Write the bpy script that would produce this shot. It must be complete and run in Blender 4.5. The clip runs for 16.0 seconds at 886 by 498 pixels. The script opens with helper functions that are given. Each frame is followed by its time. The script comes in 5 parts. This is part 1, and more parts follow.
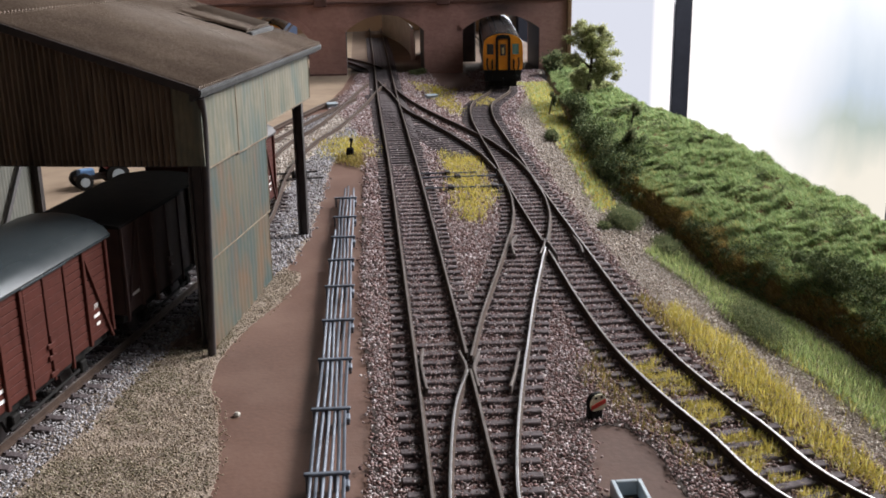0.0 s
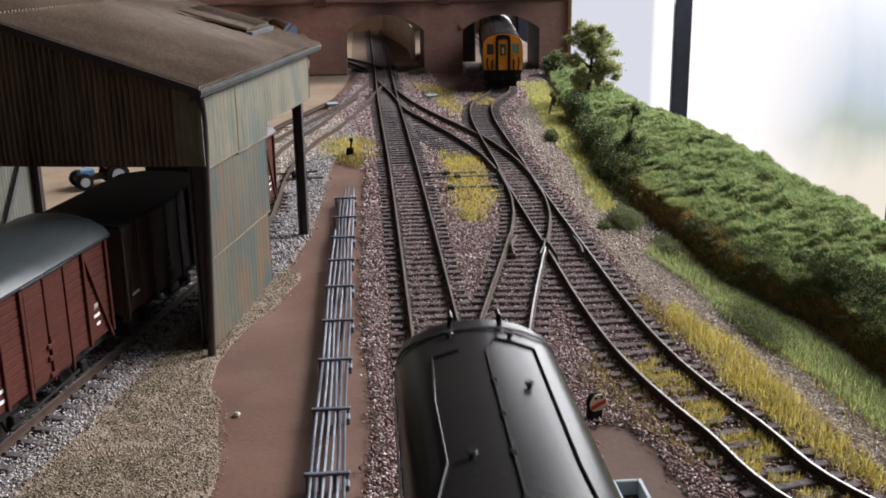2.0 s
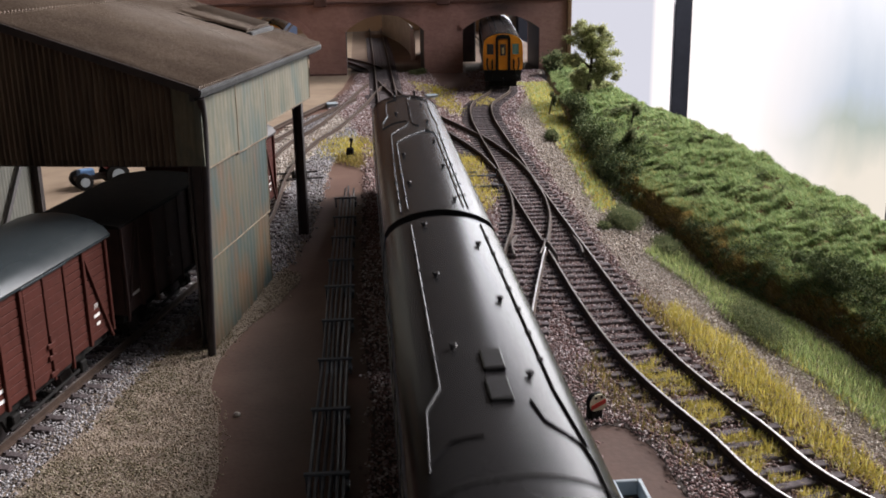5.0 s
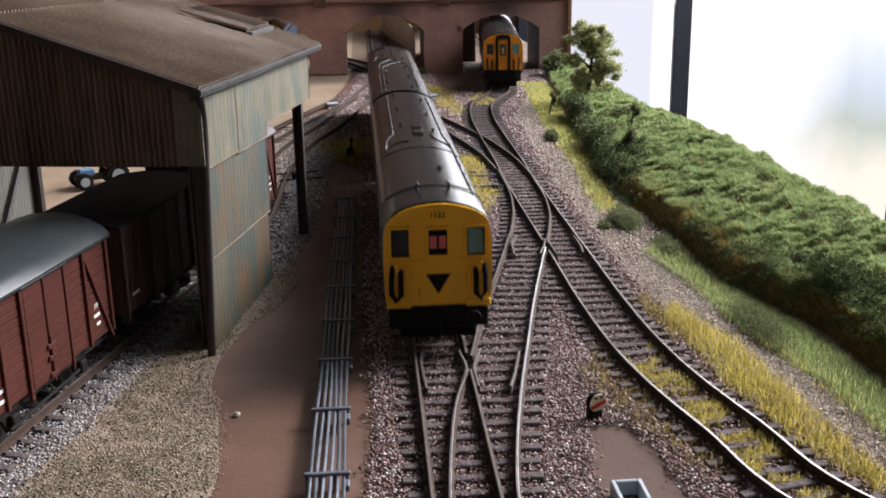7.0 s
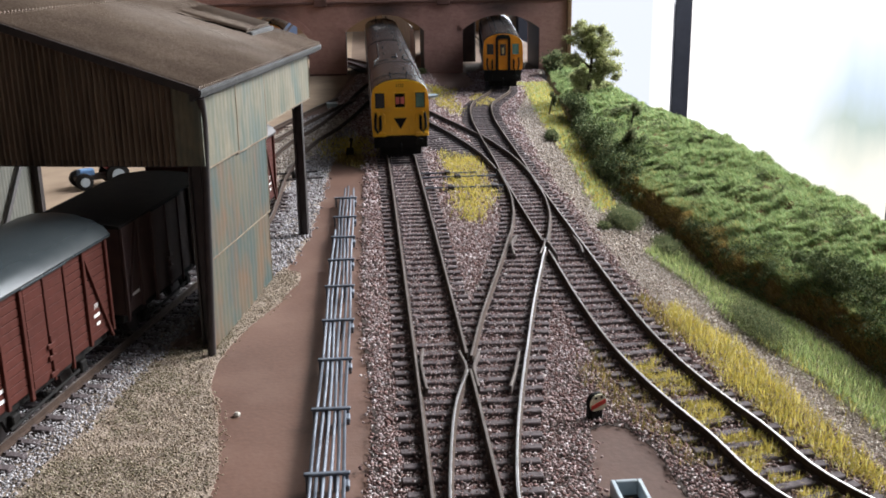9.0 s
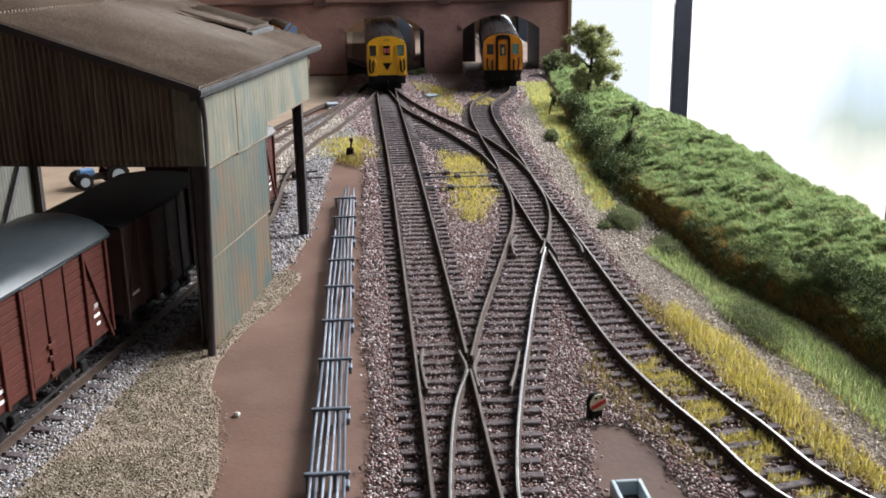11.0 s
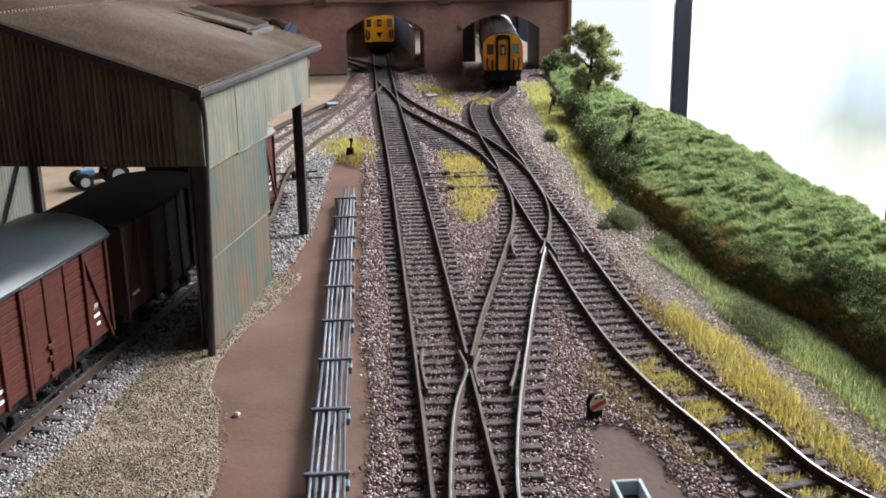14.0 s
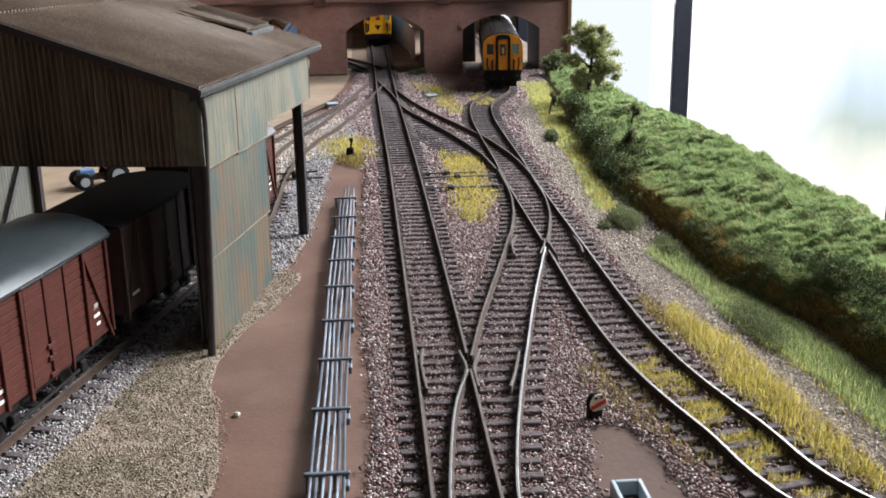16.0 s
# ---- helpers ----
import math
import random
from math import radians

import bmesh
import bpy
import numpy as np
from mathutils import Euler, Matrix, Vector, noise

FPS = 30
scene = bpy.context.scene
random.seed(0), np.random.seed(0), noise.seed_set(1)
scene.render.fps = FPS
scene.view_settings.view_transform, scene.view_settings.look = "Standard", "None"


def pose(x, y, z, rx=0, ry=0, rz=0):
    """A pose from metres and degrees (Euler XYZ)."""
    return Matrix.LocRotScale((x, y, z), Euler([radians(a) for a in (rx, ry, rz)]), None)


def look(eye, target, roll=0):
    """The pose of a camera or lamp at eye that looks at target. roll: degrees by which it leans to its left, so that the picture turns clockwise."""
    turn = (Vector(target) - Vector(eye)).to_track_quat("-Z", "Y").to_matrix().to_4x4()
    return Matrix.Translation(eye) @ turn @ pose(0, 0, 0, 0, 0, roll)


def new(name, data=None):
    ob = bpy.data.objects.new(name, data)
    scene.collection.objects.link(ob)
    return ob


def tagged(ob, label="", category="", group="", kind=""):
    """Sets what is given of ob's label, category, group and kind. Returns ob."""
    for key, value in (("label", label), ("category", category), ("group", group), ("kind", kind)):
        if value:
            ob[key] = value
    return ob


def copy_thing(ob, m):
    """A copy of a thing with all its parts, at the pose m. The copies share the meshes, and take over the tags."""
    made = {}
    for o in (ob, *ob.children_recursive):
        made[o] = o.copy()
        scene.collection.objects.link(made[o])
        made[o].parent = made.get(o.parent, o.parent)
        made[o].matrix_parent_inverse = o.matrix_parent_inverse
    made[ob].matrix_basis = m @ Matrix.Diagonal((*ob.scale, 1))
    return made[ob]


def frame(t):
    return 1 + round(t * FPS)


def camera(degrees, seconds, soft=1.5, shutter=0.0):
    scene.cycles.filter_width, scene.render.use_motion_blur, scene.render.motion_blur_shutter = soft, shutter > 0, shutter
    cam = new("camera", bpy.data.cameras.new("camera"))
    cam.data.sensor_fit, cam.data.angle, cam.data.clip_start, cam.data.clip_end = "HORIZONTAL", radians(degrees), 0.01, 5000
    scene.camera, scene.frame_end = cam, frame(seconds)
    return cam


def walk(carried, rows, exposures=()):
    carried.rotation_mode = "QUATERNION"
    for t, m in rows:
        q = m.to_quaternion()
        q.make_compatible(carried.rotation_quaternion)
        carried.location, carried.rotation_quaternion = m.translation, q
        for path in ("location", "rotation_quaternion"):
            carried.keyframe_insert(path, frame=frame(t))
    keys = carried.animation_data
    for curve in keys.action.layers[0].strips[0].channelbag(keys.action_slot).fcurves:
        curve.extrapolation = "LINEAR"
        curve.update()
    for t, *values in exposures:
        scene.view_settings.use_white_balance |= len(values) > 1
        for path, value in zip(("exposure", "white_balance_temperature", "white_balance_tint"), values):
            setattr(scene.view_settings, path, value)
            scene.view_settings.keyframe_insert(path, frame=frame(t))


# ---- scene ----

# ---------------------------------------------------------------- camera
MM = 0.001
cam = camera(45.87, 16.0, soft=1.75, shutter=0.5)
EYE = (-0.0221, 0.0, 0.1280)
AIM = (EYE[0] + 0.070736, EYE[1] + 0.956415, EYE[2] - 0.283314)
VIEW = look(EYE, AIM, -0.925)
walk(cam, [(0.0, VIEW), (16.0, VIEW)],
     exposures=[(0.0, 0.22, 6700, 15), (2.5, 0.11, 6800, 17), (4.0, 0.06, 6850, 18), (6.5, 0.34, 6800, 18), (9.0, 0.54, 6550, 13), (11.5, 0.58, 6500, 12), (16.0, 0.58, 6500, 12)])

# ---------------------------------------------------------------- light
world = bpy.data.worlds.new("sky")
scene.world = world
world.use_nodes = True
wn, wl = world.node_tree.nodes, world.node_tree.links
sky = wn.new("ShaderNodeTexSky")
sky.sky_type = "NISHITA"
sky.sun_disc = False
sky.sun_elevation = radians(35)
sky.sun_rotation = radians(63)
wn["Background"].inputs["Strength"].default_value = 0.14
wl.new(sky.outputs[0], wn["Background"].inputs["Color"])

sun_data = bpy.data.lights.new("sun", "SUN")
sun_data.energy, sun_data.angle, sun_data.color = 3.0, radians(16), (1.0, 0.985, 0.96)
sun = new("sun", sun_data)
sun.matrix_world = look((3.0, 1.5, 2.4), (0, 0, 0))


def window_light(name, eye, target, w, h, watts, colour):
    d = bpy.data.lights.new(name, "AREA")
    d.shape, d.size, d.size_y, d.energy, d.color = "RECTANGLE", w, h, watts, colour
    ob = new(name, d)
    ob.matrix_world = look(eye, target)
    return ob


DAY = (0.88, 0.95, 1.0)
window_light("daylight_patio", (0.75, 2.12, 0.36), (0.2, 0.3, 0.0), 0.85, 0.75, 9, DAY)
window_light("daylight_side", (1.16, 1.2, 0.95), (0.0, 0.85, 0.0), 1.7, 0.9, 36, DAY)

# ---------------------------------------------------------------- materials


def mat(name, a, b, scale=300.0, rough=0.7, bump=0.2, metal=0.0, fine=4.0, spread=0.5, stain=None, stretch=None,
        island=0.0, spec=0.5):
    """Two colours mixed by coarse and fine noise, with relief; stain adds a third colour in patches."""
    m = bpy.data.materials.new(name)
    m.use_nodes = True
    n, k = m.node_tree.nodes, m.node_tree.links
    p = n["Principled BSDF"]
    p.inputs["Roughness"].default_value = rough
    p.inputs["Metallic"].default_value = metal
    p.inputs["Specular IOR Level"].default_value = spec
    co = n.new("ShaderNodeTexCoord")
    src = co.outputs["Object"]
    if stretch:
        mp = n.new("ShaderNodeMapping")
        mp.inputs["Scale"].default_value = stretch
        k.new(src, mp.inputs["Vector"])
        src = mp.outputs["Vector"]
    big, small = n.new("ShaderNodeTexNoise"), n.new("ShaderNodeTexNoise")
    big.inputs["Scale"].default_value, small.inputs["Scale"].default_value = scale, scale * fine
    big.inputs["Detail"].default_value, small.inputs["Detail"].default_value = 4, 3
    k.new(src, big.inputs["Vector"]), k.new(src, small.inputs["Vector"])
    add = n.new("ShaderNodeMath")
    add.operation = "MULTIPLY_ADD"
    k.new(small.outputs["Fac"], add.inputs[0])
    add.inputs[1].default_value = 0.5
    k.new(big.outputs["Fac"], add.inputs[2])
    rng = n.new("ShaderNodeMapRange")
    rng.inputs["From Min"].default_value, rng.inputs["From Max"].default_value = 0.75 - spread / 2, 0.75 + spread / 2
    k.new(add.outputs[0], rng.inputs["Value"])
    fac = rng.outputs[0]
    if island:
        geo = n.new("ShaderNodeNewGeometry")
        mixf = n.new("ShaderNodeMix")
        mixf.inputs["Factor"].default_value = island
        k.new(fac, mixf.inputs["A"]), k.new(geo.outputs["Random Per Island"], mixf.inputs["B"])
        fac = mixf.outputs[0]
    mix = n.new("ShaderNodeMix")
    mix.data_type = "RGBA"
    mix.inputs["A"].default_value, mix.inputs["B"].default_value = (*a, 1), (*b, 1)
    k.new(fac, mix.inputs["Factor"])
    col = mix.outputs["Result"]
    if stain:
        sc, ssc, amount = stain
        st = n.new("ShaderNodeTexNoise")
        st.inputs["Scale"].default_value, st.inputs["Detail"].default_value = ssc, 5
        off = n.new("ShaderNodeVectorMath")
        off.inputs[1].default_value = (3.1, 1.7, 5.3)
        k.new(src, off.inputs[0]), k.new(off.outputs[0], st.inputs["Vector"])
        sr = n.new("ShaderNodeMapRange")
        sr.inputs["From Min"].default_value, sr.inputs["From Max"].default_value = 0.5, 0.68
        sr.inputs["To Max"].default_value = amount
        k.new(st.outputs["Fac"], sr.inputs["Value"])
        m2 = n.new("ShaderNodeMix")
        m2.data_type = "RGBA"
        k.new(sr.outputs[0], m2.inputs["Factor"]), k.new(col, m2.inputs["A"])
        m2.inputs["B"].default_value = (*sc, 1)
        col = m2.outputs["Result"]
    k.new(col, p.inputs["Base Color"])
    if bump:
        bp = n.new("ShaderNodeBump")
        bp.inputs["Strength"].default_value, bp.inputs["Distance"].default_value = bump, 0.0006
        k.new(add.outputs[0], bp.inputs["Height"]), k.new(bp.outputs[0], p.inputs["Normal"])
    return m


def three_tones(m, tones):
    """Colours picked piece by piece."""
    n, k = m.node_tree.nodes, m.node_tree.links
    geo = n.new("ShaderNodeNewGeometry")
    ramp = n.new("ShaderNodeValToRGB")
    ramp.color_ramp.interpolation = "CONSTANT"
    e = ramp.color_ramp.elements
    while len(e) < len(tones):
        e.new(0.5)
    for i, (pos, c) in enumerate(tones):
        e[i].position, e[i].color = pos, (*c, 1)
    k.new(geo.outputs["Random Per Island"], ramp.inputs["Fac"])
    k.new(ramp.outputs["Color"], n["Principled BSDF"].inputs["Base Color"])
    return m


def leafy(m, share=0.55):
    """Thin fibres and leaves let part of the light through."""
    n, k = m.node_tree.nodes, m.node_tree.links
    p = n["Principled BSDF"]
    col = p.inputs["Base Color"].links[0].from_socket
    tr = n.new("ShaderNodeBsdfTranslucent")
    mx = n.new("ShaderNodeMixShader")
    mx.inputs[0].default_value = share
    k.new(col, tr.inputs["Color"]), k.new(p.outputs[0], mx.inputs[1]), k.new(tr.outputs[0], mx.inputs[2])
    k.new(mx.outputs[0], n["Material Output"].inputs["Surface"])
    p.inputs["Specular IOR Level"].default_value = 0.05
    return m


def glow(name, colour, strength):
    m = bpy.data.materials.new(name)
    m.use_nodes = True
    p = m.node_tree.nodes["Principled BSDF"]
    p.inputs["Base Color"].default_value = (*colour, 1)
    p.inputs["Emission Color"].default_value = (*colour, 1)
    p.inputs["Emission Strength"].default_value = strength
    return m


PATH = mat("brown_paint", (0.092, 0.046, 0.031), (0.142, 0.076, 0.054), 22, 0.62, 0.25, fine=30, spread=0.42, stain=((0.18, 0.112, 0.085), 34, 0.4))
BED = mat("ballast_bed", (0.045, 0.034, 0.03), (0.09, 0.07, 0.06), 250, 0.95, 0.6)
SANDBED = mat("sand_bed", (0.24, 0.19, 0.15), (0.32, 0.26, 0.21), 200, 0.95, 0.6)
DARKDIRT = mat("dark_brown_ground", (0.068, 0.036, 0.026), (0.108, 0.061, 0.045), 30, 0.85, 0.3, fine=20, stain=((0.14, 0.095, 0.08), 45, 0.6))
# darker tan than the sand: the dimness behind the bridge is in this colour
DIMFLOOR = mat("darkened_board_floor", (0.10, 0.066, 0.044), (0.15, 0.10, 0.068), 20, 0.9, 0.2)
LAP = mat("rusty_sheet_edge", (0.12, 0.08, 0.05), (0.24, 0.20, 0.14), 60, 0.8, 0.2)
SAND = mat("sand_board", (0.20, 0.142, 0.095), (0.29, 0.215, 0.148), 20, 0.9, 0.2)
STONE = three_tones(mat("brown_ballast", (0.1, 0.1, 0.1), (0.2, 0.2, 0.2), 500, 0.95, 0.3, spec=0.1),
                    [(0, (0.23, 0.145, 0.135)), (0.3, (0.35, 0.265, 0.255)), (0.55, (0.145, 0.094, 0.09)),
                     (0.70, (0.46, 0.385, 0.38)), (0.92, (0.64, 0.59, 0.595))])
GREYSTONE = three_tones(mat("grey_ballast", (0.1, 0.1, 0.1), (0.2, 0.2, 0.2), 500, 0.95, 0.3, spec=0.1),
                        [(0, (0.25, 0.232, 0.236)), (0.3, (0.36, 0.352, 0.365)), (0.65, (0.155, 0.142, 0.14)),
                         (0.77, (0.48, 0.478, 0.495)), (0.94, (0.60, 0.60, 0.63))])
TANSTONE = three_tones(mat("tan_gravel", (0.1, 0.1, 0.1), (0.2, 0.2, 0.2), 500, 0.9, 0.3, spec=0.3),
                       [(0, (0.28, 0.225, 0.165)), (0.35, (0.37, 0.31, 0.24)), (0.6, (0.185, 0.147, 0.103)),
                        (0.8, (0.50, 0.435, 0.35)), (0.93, (0.12, 0.095, 0.073))])
MOSSSTONE = three_tones(mat("mossy_gravel", (0.1, 0.1, 0.1), (0.2, 0.2, 0.2), 500, 0.95, 0.3, spec=0.1),
                        [(0, (0.215, 0.185, 0.125)), (0.35, (0.29, 0.255, 0.185)), (0.6, (0.13, 0.112, 0.075)), (0.8, (0.39, 0.35, 0.27)), (0.93, (0.10, 0.085, 0.06))])
GRIT = three_tones(mat("fine_grit", (0.1, 0.1, 0.1), (0.2, 0.2, 0.2), 500, 0.9, 0.3, spec=0.3),
                   [(0, (0.40, 0.345, 0.295)), (0.35, (0.53, 0.475, 0.42)), (0.6, (0.27, 0.225, 0.19)), (0.82, (0.66, 0.61, 0.56))])
SLEEPER = mat("sleeper_plastic", (0.056, 0.045, 0.046), (0.135, 0.114, 0.118), 350, 0.85, 0.6, fine=4, spec=0.25)
RAILSIDE = mat("rusty_rail_side", (0.042, 0.028, 0.022), (0.072, 0.048, 0.036), 300, 0.8, 0.3, spec=0.2)
RAILTOP = mat("worn_rail_top", (0.30, 0.295, 0.29), (0.44, 0.435, 0.43), 120, 0.34, 0.05, metal=0.85)
RAILDULL = mat("dull_rail_top", (0.085, 0.070, 0.063), (0.150, 0.130, 0.120), 120, 0.60, 0.1, metal=0.1, spec=0.2)
YELLOW = mat("warning_yellow", (0.82, 0.43, 0.008), (0.88, 0.48, 0.015), 60, 0.42, 0.05, stain=((0.5, 0.26, 0.02), 90, 0.3))
ORANGE = mat("deep_yellow", (0.78, 0.27, 0.004), (0.85, 0.32, 0.008), 60, 0.42, 0.05)
ROOFGREY = mat("coach_roof_grey", (0.0145, 0.0145, 0.0155), (0.0195, 0.0190, 0.0200), 30, 0.26, 0.010, fine=20, stain=((0.025, 0.022, 0.021), 20, 0.4), spec=0.17)
BLUE = mat("coach_blue", (0.012, 0.03, 0.065), (0.018, 0.042, 0.085), 40, 0.4, 0.05)
BLACK = mat("matt_black", (0.005, 0.005, 0.005), (0.012, 0.011, 0.010), 200, 0.8, 0.2, spec=0.2)
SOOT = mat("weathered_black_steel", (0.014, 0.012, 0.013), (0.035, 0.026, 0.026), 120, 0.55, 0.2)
SILVER = mat("bright_frame", (0.42, 0.32, 0.13), (0.55, 0.44, 0.22), 100, 0.4, 0.05, metal=0.3)
WHITE = mat("white_paint", (0.74, 0.74, 0.72), (0.82, 0.82, 0.80), 50, 0.6, 0.05)
RED = mat("red_paint", (0.42, 0.03, 0.022), (0.5, 0.05, 0.03), 80, 0.5, 0.05)
PINK = mat("red_cab_blind", (0.62, 0.13, 0.13), (0.7, 0.2, 0.2), 80, 0.6, 0.0)
GLASSGREEN = mat("tinted_cab_glass", (0.06, 0.17, 0.15), (0.14, 0.30, 0.27), 120, 0.12, 0.0)
DARKGLASS = mat("dark_glass", (0.018, 0.02, 0.022), (0.03, 0.034, 0.036), 60, 0.1, 0.0)
BAUXITE = mat("bauxite_planks", (0.054, 0.0135, 0.009), (0.078, 0.0205, 0.0145), 90, 0.72, 0.25, stain=((0.045, 0.013, 0.010), 60, 0.5), spec=0.2)
# van brown, taken darker to carry the shade inside the shed
BROWNVAN = mat("darkened_brown_van", (0.036, 0.018, 0.016), (0.054, 0.028, 0.024), 90, 0.7, 0.25)
VANROOF = mat("van_roof_grey", (0.026, 0.034, 0.038), (0.037, 0.046, 0.050), 50, 0.27, 0.03, spec=0.5)
ROOFSHEET = mat("shed_roof_sheet", (0.140, 0.101, 0.074), (0.235, 0.180, 0.138), 26, 0.8, 0.35, fine=45, spread=0.3,
                stain=((0.30, 0.26, 0.225), 16, 0.65))
GABLE = mat("dark_corrugated_sheet", (0.075, 0.054, 0.038), (0.230, 0.170, 0.122), 60, 0.6, 0.2, stretch=(1.5, 1.5, 0.25))
GREEN = mat("green_sheet_rusty", (0.034, 0.062, 0.060), (0.092, 0.084, 0.056), 75, 0.6, 0.3, fine=6, spread=0.30,
            stain=((0.125, 0.066, 0.030), 85, 0.9), stretch=(1.0, 1.0, 0.42))
GREENPALE = mat("pale_green_sheet", (0.092, 0.095, 0.064), (0.165, 0.146, 0.098), 75, 0.65, 0.3, fine=6, spread=0.32,
                stain=((0.046, 0.080, 0.074), 75, 0.75), stretch=(1.0, 1.0, 0.42))
INNER = mat("dusty_inner_sheet", (0.070, 0.076, 0.066), (0.115, 0.115, 0.096), 60, 0.8, 0.2, stretch=(1.0, 1.0, 0.3))
FLASH = mat("lead_flashing", (0.020, 0.020, 0.020), (0.058, 0.060, 0.062), 90, 0.75, 0.4, stain=((0.028, 0.027, 0.026), 70, 0.7))
ROD = mat("grey_rodding", (0.090, 0.108, 0.138), (0.160, 0.186, 0.226), 150, 0.45, 0.1, metal=0.2)
BOXGREY = mat("blue_grey_plastic", (0.30, 0.36, 0.40), (0.38, 0.44, 0.48), 100, 0.5, 0.05)
CREAM = mat("cream_paint", (0.62, 0.58, 0.42), (0.7, 0.66, 0.5), 100, 0.5, 0.05)
BOARD = mat("bare_hardboard", (0.20, 0.105, 0.048), (0.26, 0.145, 0.070), 6, 0.75, 0.1)
PLASTER = mat("rough_plaster_edge", (0.36, 0.33, 0.29), (0.50, 0.47, 0.42), 40, 0.85, 0.4)
# unseen wall behind the camera, paler to bounce fill onto camera-facing sides
FILLWALL = mat("unseen_fill_wall", (0.24, 0.22, 0.20), (0.29, 0.27, 0.25), 4, 0.85, 0.05)
# out of view; coloured dark so little light bounces down on the roofs
CEILING = mat("unseen_dark_ceiling", (0.07, 0.065, 0.06), (0.10, 0.09, 0.085), 6, 0.8, 0.1)
PLAINWALL = mat("white_room_wall", (0.76, 0.77, 0.78), (0.82, 0.82, 0.82), 4, 0.8, 0.05)
# room walls out of view, likewise dark to hold the bounce down
DARKROOM = mat("dark_room_wall", (0.13, 0.11, 0.10), (0.17, 0.15, 0.13), 4, 0.85, 0.05)
CARPET = mat("carpet", (0.16, 0.14, 0.12), (0.22, 0.2, 0.18), 30, 0.95, 0.3)
FRAMEBLUE = mat("dark_blue_frame", (0.020, 0.022, 0.032), (0.032, 0.034, 0.046), 20, 0.4, 0.05)
EARTH = mat("bank_earth", (0.15, 0.10, 0.045), (0.25, 0.17, 0.075), 60, 0.95, 0.8)
BLADE_Y = three_tones(mat("yellow_grass", (0.1, 0.1, 0.1), (0.2, 0.2, 0.2), 300, 0.8, 0.0, spec=0.2),
                      [(0, (0.53, 0.43, 0.10)), (0.35, (0.63, 0.52, 0.14)), (0.65, (0.40, 0.38, 0.11)), (0.88, (0.70, 0.63, 0.30))])
BLADE_G = three_tones(mat("green_grass", (0.1, 0.1, 0.1), (0.2, 0.2, 0.2), 300, 0.8, 0.0, spec=0.2),
                      [(0, (0.26, 0.365, 0.145)), (0.3, (0.375, 0.485, 0.22)), (0.55, (0.14, 0.205, 0.085)),
                       (0.75, (0.43, 0.53, 0.28)), (0.90, (0.46, 0.45, 0.20))])
BLADE_O = three_tones(mat("dry_bank_grass", (0.1, 0.1, 0.1), (0.2, 0.2, 0.2), 300, 0.85, 0.0, spec=0.2),
                      [(0, (0.40, 0.29, 0.10)), (0.4, (0.26, 0.20, 0.07)), (0.7, (0.54, 0.42, 0.17))])
BLADE_S = three_tones(mat("straw_grass", (0.1, 0.1, 0.1), (0.2, 0.2, 0.2), 300, 0.85, 0.0, spec=0.2),
                      [(0, (0.28, 0.21, 0.07)), (0.4, (0.19, 0.17, 0.05)), (0.7, (0.38, 0.30, 0.12))])
MOSS = three_tones(mat("bank_scrub", (0.1, 0.1, 0.1), (0.2, 0.2, 0.2), 300, 0.9, 0.0, spec=0.1),
                   [(0, (0.16, 0.205, 0.10)), (0.4, (0.085, 0.12, 0.06)), (0.75, (0.26, 0.30, 0.15))])
LEAF = three_tones(mat("scatter_foliage", (0.1, 0.1, 0.1), (0.2, 0.2, 0.2), 300, 0.85, 0.0, spec=0.2),
                   [(0, (0.13, 0.16, 0.08)), (0.35, (0.19, 0.215, 0.11)), (0.65, (0.075, 0.098, 0.05)), (0.85, (0.29, 0.29, 0.15))])
LEAF_T = three_tones(mat("tree_foliage", (0.1, 0.1, 0.1), (0.2, 0.2, 0.2), 300, 0.85, 0.0, spec=0.2),
                     [(0, (0.36, 0.39, 0.19)), (0.35, (0.50, 0.52, 0.28)), (0.65, (0.23, 0.26, 0.12)), (0.80, (0.62, 0.62, 0.37))])
BLADE_V = three_tones(mat("verge_grass", (0.1, 0.1, 0.1), (0.2, 0.2, 0.2), 300, 0.8, 0.0, spec=0.2),
                      [(0, (0.38, 0.46, 0.19)), (0.35, (0.48, 0.55, 0.26)), (0.6, (0.25, 0.34, 0.14)), (0.85, (0.62, 0.60, 0.29))])
for _m in (BLADE_V, BLADE_Y, BLADE_G, BLADE_O, BLADE_S, LEAF, LEAF_T):
    leafy(_m)


